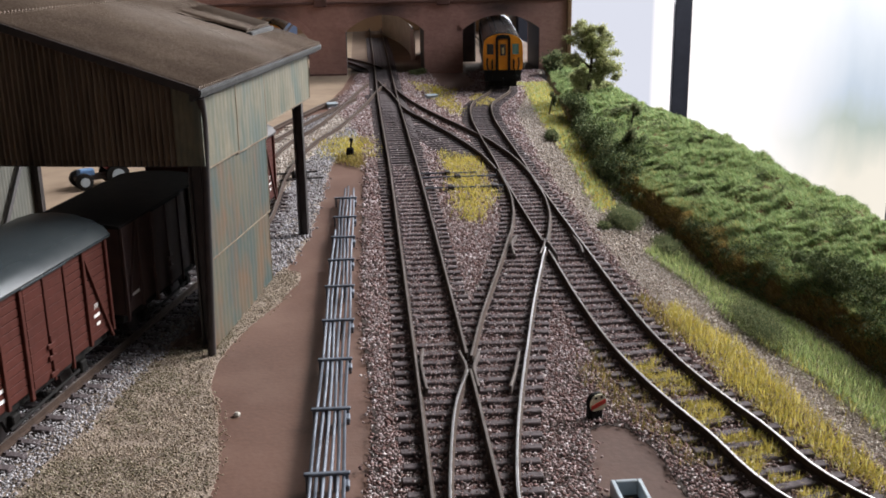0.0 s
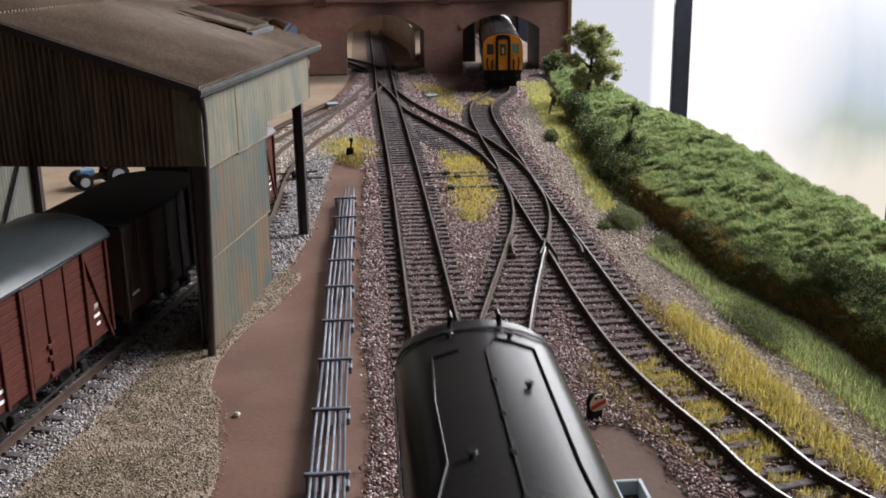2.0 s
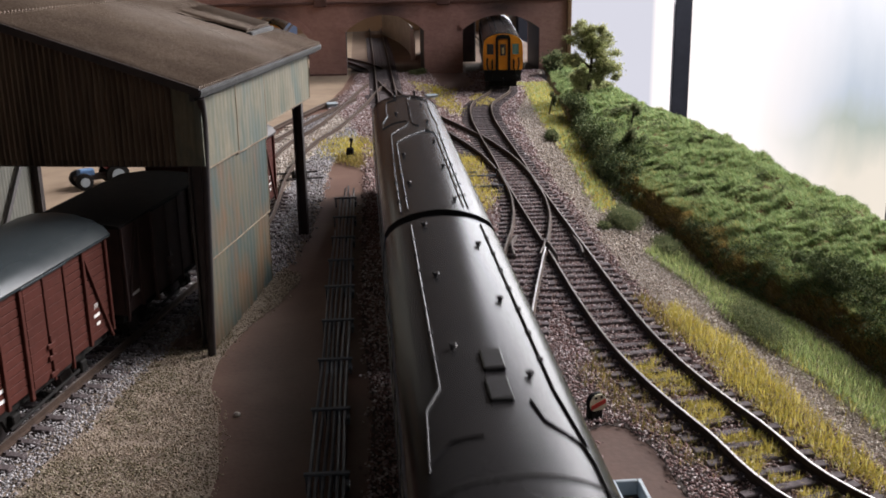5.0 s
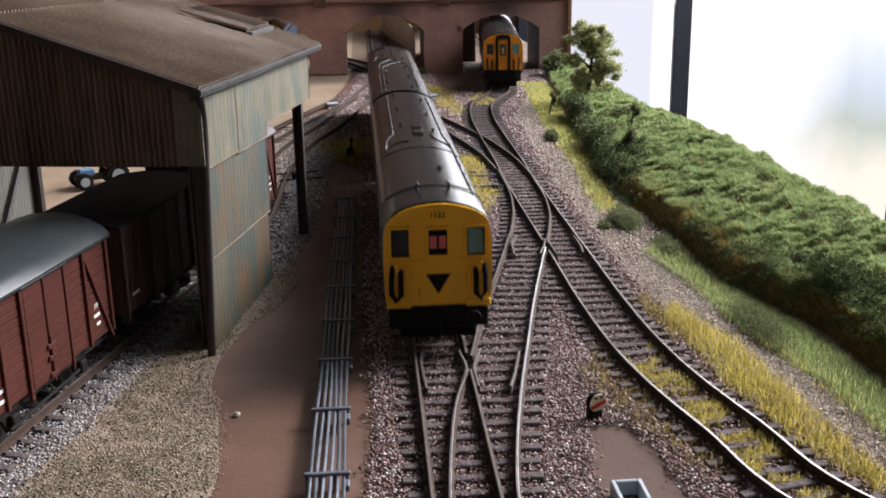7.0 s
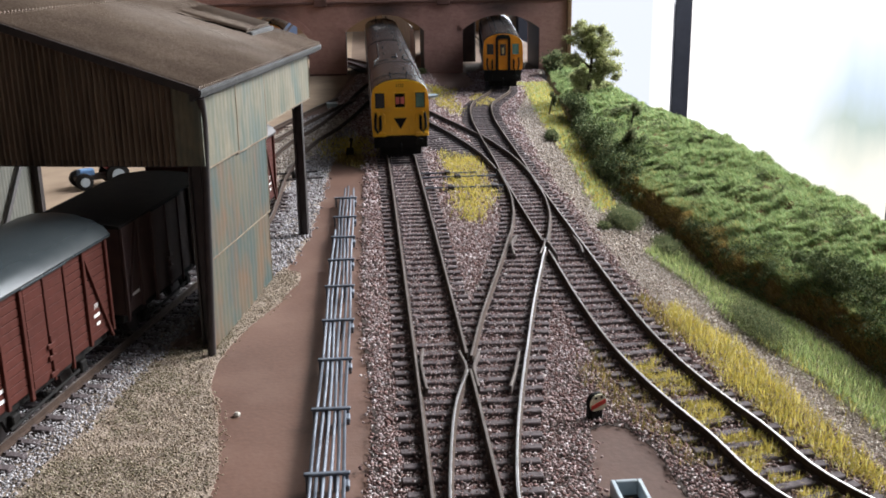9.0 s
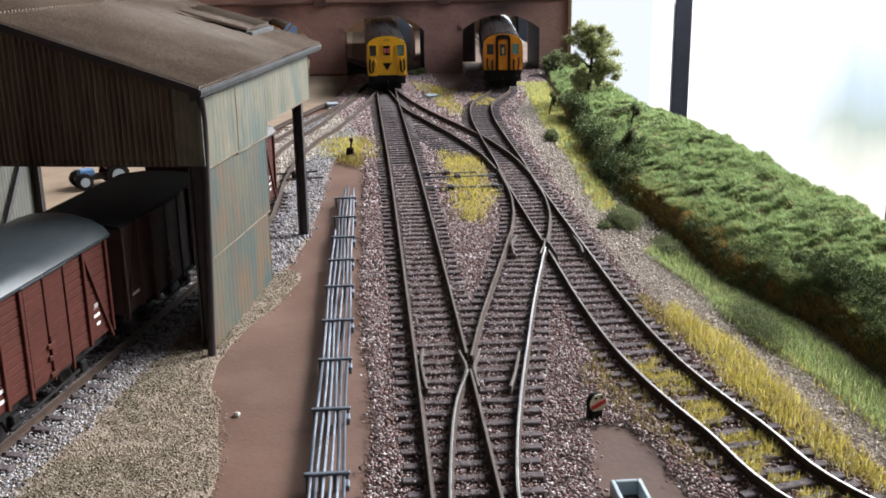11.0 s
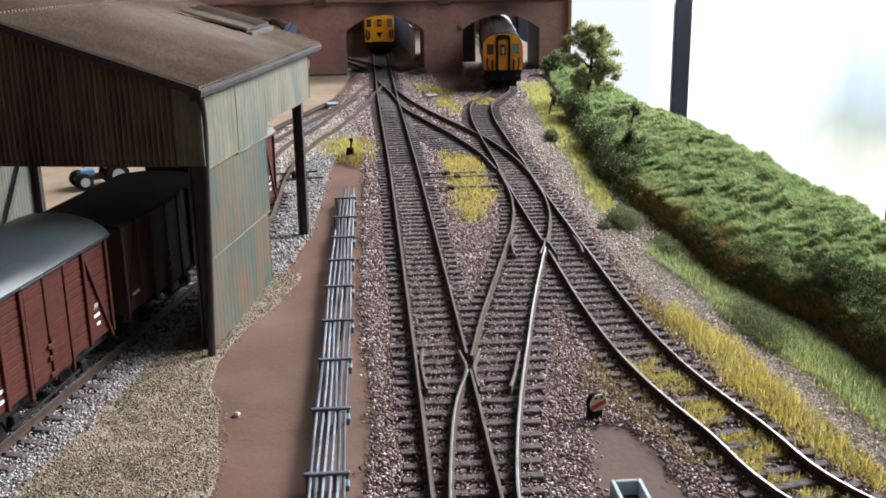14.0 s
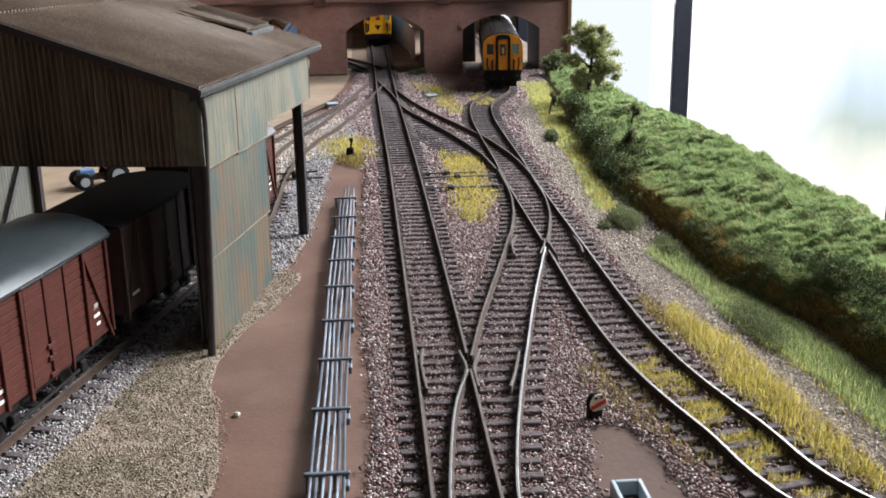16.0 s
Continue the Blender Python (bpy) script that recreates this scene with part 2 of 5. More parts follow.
def graded_rail():
    """Rail tops polished at the near end, growing dull further along the branch."""
    m = mat("part_worn_rail_top", (0.075, 0.056, 0.045), (0.12, 0.10, 0.085), 120, 0.4, 0.1, spec=0.3)
    n, k = m.node_tree.nodes, m.node_tree.links
    p = n["Principled BSDF"]
    src = p.inputs["Base Color"].links[0].from_socket
    co, sep, r, mx = n.new("ShaderNodeTexCoord"), n.new("ShaderNodeSeparateXYZ"), n.new("ShaderNodeMapRange"), n.new("ShaderNodeMix")
    mx.data_type = "RGBA"
    r.inputs["From Min"].default_value, r.inputs["From Max"].default_value = 0.265, 0.315
    k.new(co.outputs["Object"], sep.inputs[0]), k.new(sep.outputs["Y"], r.inputs["Value"])
    k.new(r.outputs[0], mx.inputs["Factor"])
    mx.inputs["A"].default_value = (0.42, 0.40, 0.38, 1)
    k.new(src, mx.inputs["B"]), k.new(mx.outputs["Result"], p.inputs["Base Color"])
    inv = n.new("ShaderNodeMapRange")
    inv.inputs["To Min"].default_value, inv.inputs["To Max"].default_value = 0.85, 0.1
    k.new(r.outputs[0], inv.inputs["Value"]), k.new(inv.outputs[0], p.inputs["Metallic"])
    return m


RAILGRADED = graded_rail()
BARK = mat("bark", (0.05, 0.04, 0.028), (0.09, 0.072, 0.052), 300, 0.9, 0.5)


def brick_material():
    m = mat("printed_brick", (0.36, 0.185, 0.150), (0.46, 0.25, 0.205), 25, 0.85, 0.0, stain=((0.23, 0.135, 0.115), 12, 0.5))
    n, k = m.node_tree.nodes, m.node_tree.links
    p = n["Principled BSDF"]
    src = p.inputs["Base Color"].links[0].from_socket
    co = n.new("ShaderNodeTexCoord")
    mp = n.new("ShaderNodeMapping")
    mp.inputs["Rotation"].default_value = (radians(90), 0, 0)
    br = n.new("ShaderNodeTexBrick")
    br.inputs["Scale"].default_value = 1.0
    br.inputs["Brick Width"].default_value, br.inputs["Row Height"].default_value = 0.0032, 0.0012
    br.inputs["Mortar Size"].default_value = 0.00012
    br.inputs["Color1"].default_value, br.inputs["Color2"].default_value = (1, 1, 1, 1), (0.78, 0.74, 0.74, 1)
    br.inputs["Mortar"].default_value = (1.25, 1.4, 1.4, 1)
    k.new(co.outputs["Object"], mp.inputs["Vector"]), k.new(mp.outputs[0], br.inputs["Vector"])
    mx = n.new("ShaderNodeMix")
    mx.data_type, mx.blend_type = "RGBA", "MULTIPLY"
    mx.inputs["Factor"].default_value = 1.0
    k.new(src, mx.inputs["A"]), k.new(br.outputs["Color"], mx.inputs["B"])
    col = mx.outputs["Result"]
    # soot over the arch crowns, from years of engines passing under
    for cx in (0.003, 0.122, -0.117):
        d = n.new("ShaderNodeVectorMath")
        d.operation = "DISTANCE"
        sc = n.new("ShaderNodeMapping")
        sc.inputs["Scale"].default_value = (0.55, 0, 1.2)
        k.new(co.outputs["Object"], sc.inputs["Vector"]), k.new(sc.outputs[0], d.inputs[0])
        d.inputs[1].default_value = (cx * 0.55, 0, 0.061 * 1.2)
        r = n.new("ShaderNodeMapRange")
        r.inputs["From Min"].default_value, r.inputs["From Max"].default_value = 0.003, 0.022
        r.inputs["To Min"].default_value, r.inputs["To Max"].default_value = 0.8, 0.0
        k.new(d.outputs["Value"], r.inputs["Value"])
        s = n.new("ShaderNodeMix")
        s.data_type = "RGBA"
        s.inputs["B"].default_value = (0.012, 0.010, 0.012, 1)
        k.new(r.outputs[0], s.inputs["Factor"]), k.new(col, s.inputs["A"])
        col = s.outputs["Result"]
    k.new(col, p.inputs["Base Color"])
    return m


BRICK = brick_material()
BRICKDARK = mat("dark_brick_trim", (0.10, 0.048, 0.038), (0.15, 0.07, 0.055), 60, 0.8, 0.2)

# ---------------------------------------------------------------- mesh tools (numbers in millimetres)


class Mesh:
    def __init__(self):
        self.v, self.f = [], []

    def add(self, verts, faces):
        o = len(self.v)
        self.v += [tuple(p) for p in verts]
        self.f += [tuple(i + o for i in q) for q in faces]
        return self

    def box(self, x0, x1, y0, y1, z0, z1, b=0.0):
        if not b:
            vs = [(x, y, z) for x in (x0, x1) for y in (y0, y1) for z in (z0, z1)]
            return self.add(vs, [(0, 1, 3, 2), (4, 6, 7, 5), (0, 4, 5, 1), (2, 3, 7, 6), (0, 2, 6, 4), (1, 5, 7, 3)])
        bm = bmesh.new()
        bmesh.ops.create_cube(bm, size=1.0)
        for v in bm.verts:
            v.co = Vector(((x0 + x1) / 2 + v.co.x * (x1 - x0), (y0 + y1) / 2 + v.co.y * (y1 - y0), (z0 + z1) / 2 + v.co.z * (z1 - z0)))
        bmesh.ops.bevel(bm, geom=list(bm.edges), offset=b, segments=1, affect="EDGES")
        self.take(bm)
        return self

    def take(self, bm):
        bm.verts.index_update()
        self.add([v.co[:] for v in bm.verts], [[v.index for v in f.verts] for f in bm.faces])
        bm.free()

    def tube(self, pts, r, n=8, caps=True):
        pts = [Vector(p) for p in pts]
        rs = r if isinstance(r, (list, tuple)) else [r] * len(pts)
        rings = []
        for i, p in enumerate(pts):
            d = (pts[min(i + 1, len(pts) - 1)] - pts[max(i - 1, 0)]).normalized()
            u = d.cross(Vector((0, 0, 1)) if abs(d.z) < 0.9 else Vector((1, 0, 0))).normalized()
            w = d.cross(u)
            rings.append([p + (u * math.cos(a) + w * math.sin(a)) * rs[i] for a in (2 * math.pi * j / n for j in range(n))])
        vs = [q for ring in rings for q in ring]
        fs = [(i * n + j, i * n + (j + 1) % n, (i + 1) * n + (j + 1) % n, (i + 1) * n + j) for i in range(len(pts) - 1) for j in range(n)]
        if caps:
            fs += [tuple(range(n))[::-1], tuple(range((len(pts) - 1) * n, len(pts) * n))]
        return self.add(vs, fs)

    def slab(self, outline, axis, a, b):
        """A flat outline with thickness: axis 'x', 'y' or 'z'; the outline holds the other two in order."""
        def put(p, d):
            return {"x": (d, p[0], p[1]), "y": (p[0], d, p[1]), "z": (p[0], p[1], d)}[axis]
        n = len(outline)
        vs = [put(p, a) for p in outline] + [put(p, b) for p in outline]
        fs = [tuple(range(n)), tuple(range(n, 2 * n))[::-1]] + [(i, (i + 1) % n + 0, (i + 1) % n + n, i + n) for i in range(n)]
        return self.add(vs, fs)

    def sweep(self, path, profile, closed=True):
        """A profile (side, up) carried along a path (x, y, z) that stays nearly level."""
        n = len(profile)
        vs, fs = [], []
        for i, p in enumerate(path):
            a, b = path[max(i - 1, 0)], path[min(i + 1, len(path) - 1)]
            d = Vector((b[0] - a[0], b[1] - a[1], 0)).normalized()
            for s, u in profile:
                vs.append((p[0] + d.y * s, p[1] - d.x * s, p[2] + u))
        m = n if closed else n - 1
        for i in range(len(path) - 1):
            fs += [(i * n + j, i * n + (j + 1) % n, (i + 1) * n + (j + 1) % n, (i + 1) * n + j) for j in range(m)]
        if closed:
            fs += [tuple(range(n))[::-1], tuple(range((len(path) - 1) * n, len(path) * n))]
        return self.add(vs, fs)

    def data(self, name, material, smooth=False):
        me = bpy.data.meshes.new(name)
        me.from_pydata([(x * MM, y * MM, z * MM) for x, y, z in self.v], [], self.f)
        bm = bmesh.new()
        bm.from_mesh(me)
        bmesh.ops.recalc_face_normals(bm, faces=bm.faces)
        bm.to_mesh(me)
        bm.free()
        me.materials.append(material)
        if smooth:
            me.shade_smooth()
            if smooth is not True:
                me.set_sharp_from_angle(angle=radians(smooth))
        return me


def part(name, mesh, material, parent=None, label="", smooth=False):
    ob = new(name, mesh if isinstance(mesh, bpy.types.Mesh) else mesh.data(name, material, smooth))
    ob.parent = parent
    return tagged(ob, label)


def at(x, y, z=0, rz=0):
    return pose(x * MM, y * MM, z * MM, 0, 0, rz)


def thing(name, m, label, category, group="", kind=""):
    ob = new(name)
    ob.empty_display_size = 0.01
    ob.matrix_basis = m
    return tagged(ob, label, category, group, kind)


def solid(name, mesh, material, label, category, group="", kind="", smooth=False, m=None):
    ob = part(name, mesh, material, None, "", smooth)
    if m:
        ob.matrix_basis = m
    return tagged(ob, label, category, group, kind)


def heap(name, verts, faces, material, label, category):
    """Uncountable small pieces in one mesh, straight from arrays (millimetres; all faces of one size)."""
    me = bpy.data.meshes.new(name)
    verts, faces = np.asarray(verts, np.float32), np.asarray(faces, np.int32)
    k = faces.shape[1]
    me.vertices.add(len(verts))
    me.vertices.foreach_set("co", (verts * MM).ravel())
    me.loops.add(faces.size)
    me.loops.foreach_set("vertex_index", faces.ravel())
    me.polygons.add(len(faces))
    me.polygons.foreach_set("loop_start", np.arange(0, faces.size, k, dtype=np.int32))
    me.update(calc_edges=True)
    me.materials.append(material)
    return tagged(new(name, me), label, category, "", "stuff")


def curve(points, step=6.0):
    """A smooth line through plan points."""
    p = [Vector((*q, 0)[:3]) for q in points]
    p = [p[0] * 2 - p[1]] + p + [p[-1] * 2 - p[-2]]
    out = []
    for i in range(1, len(p) - 2):
        n = max(2, int((p[i + 1] - p[i]).length / step))
        for j in range(n):
            t = j / n
            a, b, c, d = p[i - 1:i + 3]
            out.append(0.5 * ((2 * b) + (c - a) * t + (2 * a - 5 * b + 4 * c - d) * t * t + (3 * b - a - 3 * c + d) * t ** 3))
    return [tuple(q) for q in out + [p[-2]]]


def shifted(path, s):
    """The line at s to the right of a path."""
    out = []
    for i, q in enumerate(path):
        a, b = path[max(i - 1, 0)], path[min(i + 1, len(path) - 1)]
        d = Vector((b[0] - a[0], b[1] - a[1], 0)).normalized()
        out.append((q[0] + d.y * s, q[1] - d.x * s, q[2]))
    return out


def inside(poly, x, y):
    """Which of the points lie in the outline."""
    hit = np.zeros(len(x), bool)
    n = len(poly)
    for i in range(n):
        (x0, y0), (x1, y1) = poly[i], poly[(i + 1) % n]
        if y0 == y1:
            continue
        c = ((y0 > y) != (y1 > y)) & (x < (x1 - x0) * (y - y0) / (y1 - y0) + x0)
        hit ^= c
    return hit


LATTICE = np.random.default_rng(3).uniform(-1, 1, (8, 97, 97))


def wobble(x, y, s, seed=0.0):
    """Smooth random relief in -1..1 for arrays, with lumps about s across."""
    out = 0.0
    for o, (k, w) in enumerate(((1.0, 0.75), (2.1, 0.4))):
        g = LATTICE[(int(seed * 2) + o) % 8]
        u, v = np.asarray(x) / s * k + 31.7, np.asarray(y) / s * k + 17.3
        i, j = np.floor(u).astype(int), np.floor(v).astype(int)
        a, b = u - i, v - j
        a, b = a * a * (3 - 2 * a), b * b * (3 - 2 * b)
        i0, j0, i1, j1 = i % 97, j % 97, (i + 1) % 97, (j + 1) % 97
        out = out + w * ((g[i0, j0] * (1 - a) + g[i1, j0] * a) * (1 - b) + (g[i0, j1] * (1 - a) + g[i1, j1] * a) * b)
    return out


rng = np.random.default_rng(7)


def stones(x, y, z, size):
    """Small broken stones, eight faces each."""
    n = len(x)
    base = np.array([(1, 0, 0), (-1, 0, 0), (0, 1, 0), (0, -1, 0), (0, 0, 1), (0, 0, -1)], float)
    v = base[None] * (size * rng.uniform(0.55, 1.25, (n, 1)))[:, :, None]
    v = v * rng.uniform(0.6, 1.3, (n, 6, 1)) + rng.normal(0, 0.16, (n, 6, 3)) * size
    a, b = rng.uniform(0, 6.28, n), rng.uniform(-0.9, 0.9, n)
    ca, sa, cb, sb = np.cos(a)[:, None], np.sin(a)[:, None], np.cos(b)[:, None], np.sin(b)[:, None]
    vx, vy, vz = v[:, :, 0], v[:, :, 1], v[:, :, 2]
    vy, vz = vy * cb - vz * sb, vy * sb + vz * cb
    vx, vy = vx * ca - vy * sa, vx * sa + vy * ca
    v = np.stack([vx + x[:, None], vy + y[:, None], vz * 0.8 + z[:, None]], -1).reshape(-1, 3)
    f = np.array([(0, 2, 4), (2, 1, 4), (1, 3, 4), (3, 0, 4), (2, 0, 5), (1, 2, 5), (3, 1, 5), (0, 3, 5)])
    return v, (np.arange(n)[:, None, None] * 6 + f[None]).reshape(-1, 3)


def blades(x, y, z, height, width=0.28, lean=0.5, nx=0.0, nz=1.0):
    """Grass fibres: two bent triangles each; nx, nz lean them with the slope."""
    n = len(x)
    h = height * rng.uniform(0.5, 1.2, n)
    a = rng.uniform(0, 6.28, n)
    ln = np.abs(rng.normal(0, lean, n))
    d = np.stack([np.cos(a) * ln + nx, np.sin(a) * ln, np.ones(n) * nz], -1)
    d /= np.linalg.norm(d, axis=1)[:, None]
    s = np.stack([-np.sin(a), np.cos(a), np.zeros(n)], -1) * width
    s[rng.random(n) < 0.5] *= -1
    o = np.stack([x, y, z], -1)
    mid = o + d * h[:, None] * 0.55
    bend = d.copy()
    bend[:, :2] *= 1.6
    tip = mid + bend * h[:, None] * 0.45
    v = np.stack([o - s, o + s, mid - s * 0.7, mid + s * 0.7, tip], 1).reshape(-1, 3)
    f = np.array([(0, 1, 3), (0, 3, 2), (2, 3, 4)])
    return v, (np.arange(n)[:, None, None] * 5 + f[None]).reshape(-1, 3)


def leaves(cx, cy, cz, rx, ry, rz, count, size, gaps=0.35, seed=1.0):
    """Small leaf flakes round a crown made of clumps, with gaps and an uneven outline."""
    k = max(5, count // 160)
    cl = rng.normal(0, 1, (k, 3))
    cl /= np.linalg.norm(cl, axis=1)[:, None]
    cl *= rng.uniform(0.35, 0.95, (k, 1))
    which = rng.integers(0, k, count)
    p = cl[which] + rng.normal(0, gaps * 0.5, (count, 3))
    p = p * np.array([rx, ry, rz]) + np.array([cx, cy, cz])
    a = rng.normal(0, 1, (count, 3))
    a /= np.linalg.norm(a, axis=1)[:, None]
    b = np.cross(a, rng.normal(0, 1, (count, 3)))
    b /= np.linalg.norm(b, axis=1)[:, None]
    s = size * rng.uniform(0.6, 1.3, (count, 1))
    v = np.stack([p - a * s, p + b * s * 0.7, p + a * s, p - b * s * 0.7], 1).reshape(-1, 3)
    return v, np.arange(count * 4).reshape(-1, 4)

# ---------------------------------------------------------------- room and ground
def room():
    f = Mesh().box(-1500, 1300, -1500, 2300, -1060, -1000)
    solid("floor", f, CARPET, "dull brown carpeted floor of the room", "floor", kind="structure")
    c = Mesh().box(-1500, 1300, -1500, 2300, 2100, 2160)
    solid("ceiling", c, CEILING, "unseen ceiling, coloured dark to limit bounced light", "ceiling", kind="structure")
    w = Mesh().box(-1500, 300, 2200, 2300, -1000, 2100)
    w.box(300, 1300, 2200, 2300, 790, 2100)
    solid("wall_north", w, DARKROOM, "plain dim wall beside the patio door", "wall", kind="structure")
    solid("wall_west", Mesh().box(-1500, -1440, -1500, 2200, -1000, 2100), DARKROOM, "unseen plain wall closing off the room", "wall", kind="structure")
    solid("wall_south", Mesh().box(-1440, 1200, -1500, -1440, -1000, 2100), FILLWALL, "unseen plain wall closing off the room", "wall", kind="structure")
    e = Mesh().box(1200, 1300, -1500, 80, -1000, 2100)
    e.box(1200, 1300, 80, 2190, -1000, 400).box(1200, 1300, 80, 2190, 1850, 2100)
    solid("wall_east", e, PLAINWALL, "white wall with a wide window opening", "wall", kind="structure")
    d = thing("door_1", pose(0.655, 2.2, 0), "dark blue framed patio door, glazed, letting in daylight", "door", kind="structure")
    part("door_frame", Mesh().box(-18.5, 17.5, -4, 12, -1000, 790, 2), FRAMEBLUE, d, "dark blue upright post")
    part("door_frame", Mesh().box(505, 545, -20, 40, -1000, 790, 3), FRAMEBLUE, d)
    part("door_frame", Mesh().box(-355, -320, -20, 40, -1000, 790, 3), FRAMEBLUE, d)
    part("door_frame", Mesh().box(20, 505, -20, 40, 750, 790, 3), FRAMEBLUE, d)
    part("door_sill", Mesh().box(20, 505, -20, 60, -1000, -970, 3), FRAMEBLUE, d)
    b = Mesh().add([(-6000, 12000, -6000), (20000, 12000, -6000), (20000, 12000, 8000), (-6000, 12000, 8000)], [(0, 1, 2, 3)])
    solid("backdrop", b, SKYGLOW, "hazy overexposed garden and sky beyond the door", "backdrop", kind="structure")


def haze():
    """Overexposed daylight: white above, a pale bluish haze to one side, pale sand low down."""
    m = glow("garden_haze", (1, 1, 1), 1.0)
    n, k = m.node_tree.nodes, m.node_tree.links
    co = n.new("ShaderNodeTexCoord")
    sep = n.new("ShaderNodeSeparateXYZ")
    ns = n.new("ShaderNodeTexNoise")
    ns.inputs["Scale"].default_value, ns.inputs["Detail"].default_value = 0.9, 5
    mp = n.new("ShaderNodeMapping")
    mp.inputs["Scale"].default_value = (2.2, 1, 0.8)
    k.new(co.outputs["Object"], sep.inputs[0]), k.new(co.outputs["Object"], mp.inputs[0]), k.new(mp.outputs[0], ns.inputs["Vector"])
    add = n.new("ShaderNodeMath")
    add.operation = "MULTIPLY_ADD"
    add.inputs[1].default_value = 0.9
    k.new(ns.outputs["Fac"], add.inputs[0]), k.new(sep.outputs["Z"], add.inputs[2])
    r = n.new("ShaderNodeMapRange")
    r.inputs["From Min"].default_value, r.inputs["From Max"].default_value = -3.6, 1.4
    k.new(add.outputs[0], r.inputs["Value"])
    ramp = n.new("ShaderNodeValToRGB")
    e = ramp.color_ramp.elements
    tones = [(0.0, (0.80, 0.78, 0.68)), (0.26, (0.76, 0.75, 0.66)), (0.38, (0.42, 0.50, 0.46)), (0.46, (0.50, 0.60, 0.69)), (0.72, (0.86, 0.93, 1.0)), (1.0, (1, 1, 1))]
    while len(e) < len(tones):
        e.new(0.5)
    for i, (p, c) in enumerate(tones):
        e[i].position, e[i].color = p, (*c, 1)
    k.new(r.outputs[0], ramp.inputs[0])
    side = n.new("ShaderNodeMapRange")
    side.inputs["From Min"].default_value, side.inputs["From Max"].default_value = 4.5, 5.7
    k.new(sep.outputs["X"], side.inputs["Value"])
    mx = n.new("ShaderNodeMix")
    mx.data_type = "RGBA"
    mx.inputs["A"].default_value = (0.98, 0.98, 0.98, 1)
    k.new(side.outputs[0], mx.inputs["Factor"]), k.new(ramp.outputs[0], mx.inputs["B"])
    wall = n.new("ShaderNodeMapRange")
    wall.inputs["From Min"].default_value, wall.inputs["From Max"].default_value = 3.30, 3.36
    k.new(sep.outputs["X"], wall.inputs["Value"])
    m2 = n.new("ShaderNodeMix")
    m2.data_type = "RGBA"
    m2.inputs["A"].default_value = (0.60, 0.65, 0.74, 1)
    k.new(wall.outputs[0], m2.inputs["Factor"]), k.new(mx.outputs["Result"], m2.inputs["B"])
    p = n["Principled BSDF"]
    p.inputs["Base Color"].default_value = (0, 0, 0, 1)
    k.new(m2.outputs["Result"], p.inputs["Emission Color"])
    return m


SKYGLOW = haze()
room()

# the baseboard carries the whole layout
table = thing("layout_baseboard", pose(0, 0, 0), "long model railway baseboard painted earth brown on trestle legs", "table", kind="structure")
part("top", Mesh().box(-520, 262, -900, 128, -18, -4.6, 1.5), PATH, table, "brown painted board top")
part("top", Mesh().box(-520, 198, 128, 1900, -18, -4.6, 1.5), PATH, table, "brown painted board top")
for lx in (-480, 160):
    for ly in (-860, 500, 1860):
        part("leg", Mesh().box(lx - 20, lx + 20, ly - 20, ly + 20, -1000, -18, 2), BOARD, table)

# ---------------------------------------------------------------- track plan
MAIN = [(-0.9, -860, 0), (-0.9, 215, 0)] + curve([(-0.8, 222), (-0.2, 300), (0.1, 420), (0.3, 600), (-0.2, 720), (-1.0, 860), (-1.0, 960), (-0.6, 1100), (0, 1300), (0, 1880)], 8)
RIGHT = curve([(250, -40), (190, 60), (120, 160), (84.5, 213.5), (75.4, 253), (68.5, 285), (64.5, 318), (63, 362), (63, 420), (63, 560), (64.3, 620), (65, 700),
               (67, 780), (74, 845), (87, 886), (98, 918), (105, 960), (111, 1010), (120, 1100), (138, 1300), (150, 1600)], 6)
SIDING = curve([(-172, 90), (-146, 200), (-128.5, 275), (-112, 345), (-98.5, 402), (-79.5, 485), (-77, 530), (-76, 590), (-71.5, 650), (-62.5, 705),
                (-48.5, 758), (-32, 845), (-18, 940), (-9, 990)], 6)
NEAR_L = curve([(-6.4, 160), (-6.2, 195), (-4.9, 222), (-3.6, 237), (-1.6, 255.5), (1.6, 277), (8.4, 306), (16.1, 344), (25.5, 384), (36.3, 429.5), (44.6, 466), (50.6, 503), (53.6, 540), (54.4, 590)], 5)
NEAR_R = curve([(9.6, 150), (10.2, 195), (11.5, 221), (13.5, 238), (16.5, 257), (22.2, 287), (29.8, 323), (38.1, 362), (49.6, 411), (56.6, 440), (60.9, 459), (66.5, 489), (69.9, 524), (71.0, 570)], 5)
FAR_L = curve([(-7.0, 1010), (-4, 975), (2.9, 918), (10.3, 835), (22.6, 777.5), (37.9, 710), (49.4, 645.5), (53.6, 593)], 6)
FAR_R = curve([(7.6, 985), (8.9, 935), (22.3, 848), (39.3, 775), (56.9, 705), (65.7, 654), (70.0, 612), (71.4, 575)], 6)
LOOP = curve([(-300, 1700), (-160, 1420), (-70, 1260), (-30, 1180), (-9, 1110)], 8)
BACKLOOP = curve([(-116, 560), (-104, 650), (-84, 740), (-58, 830), (-36, 900)], 7)

RAILFOOT = [(-1.0, -2.5), (1.0, -2.5), (1.0, -2.1), (0.3, -1.8), (0.3, -0.75), (0.46, -0.6), (0.46, -0.12), (-0.46, -0.12), (-0.46, -0.6), (-0.3, -0.75), (-0.3, -1.8), (-1.0, -2.1)]
RAILHEAD = [(-0.36, -0.12), (0.36, -0.12), (0.36, -0.03), (0.26, 0.0), (-0.26, 0.0), (-0.36, -0.03)]


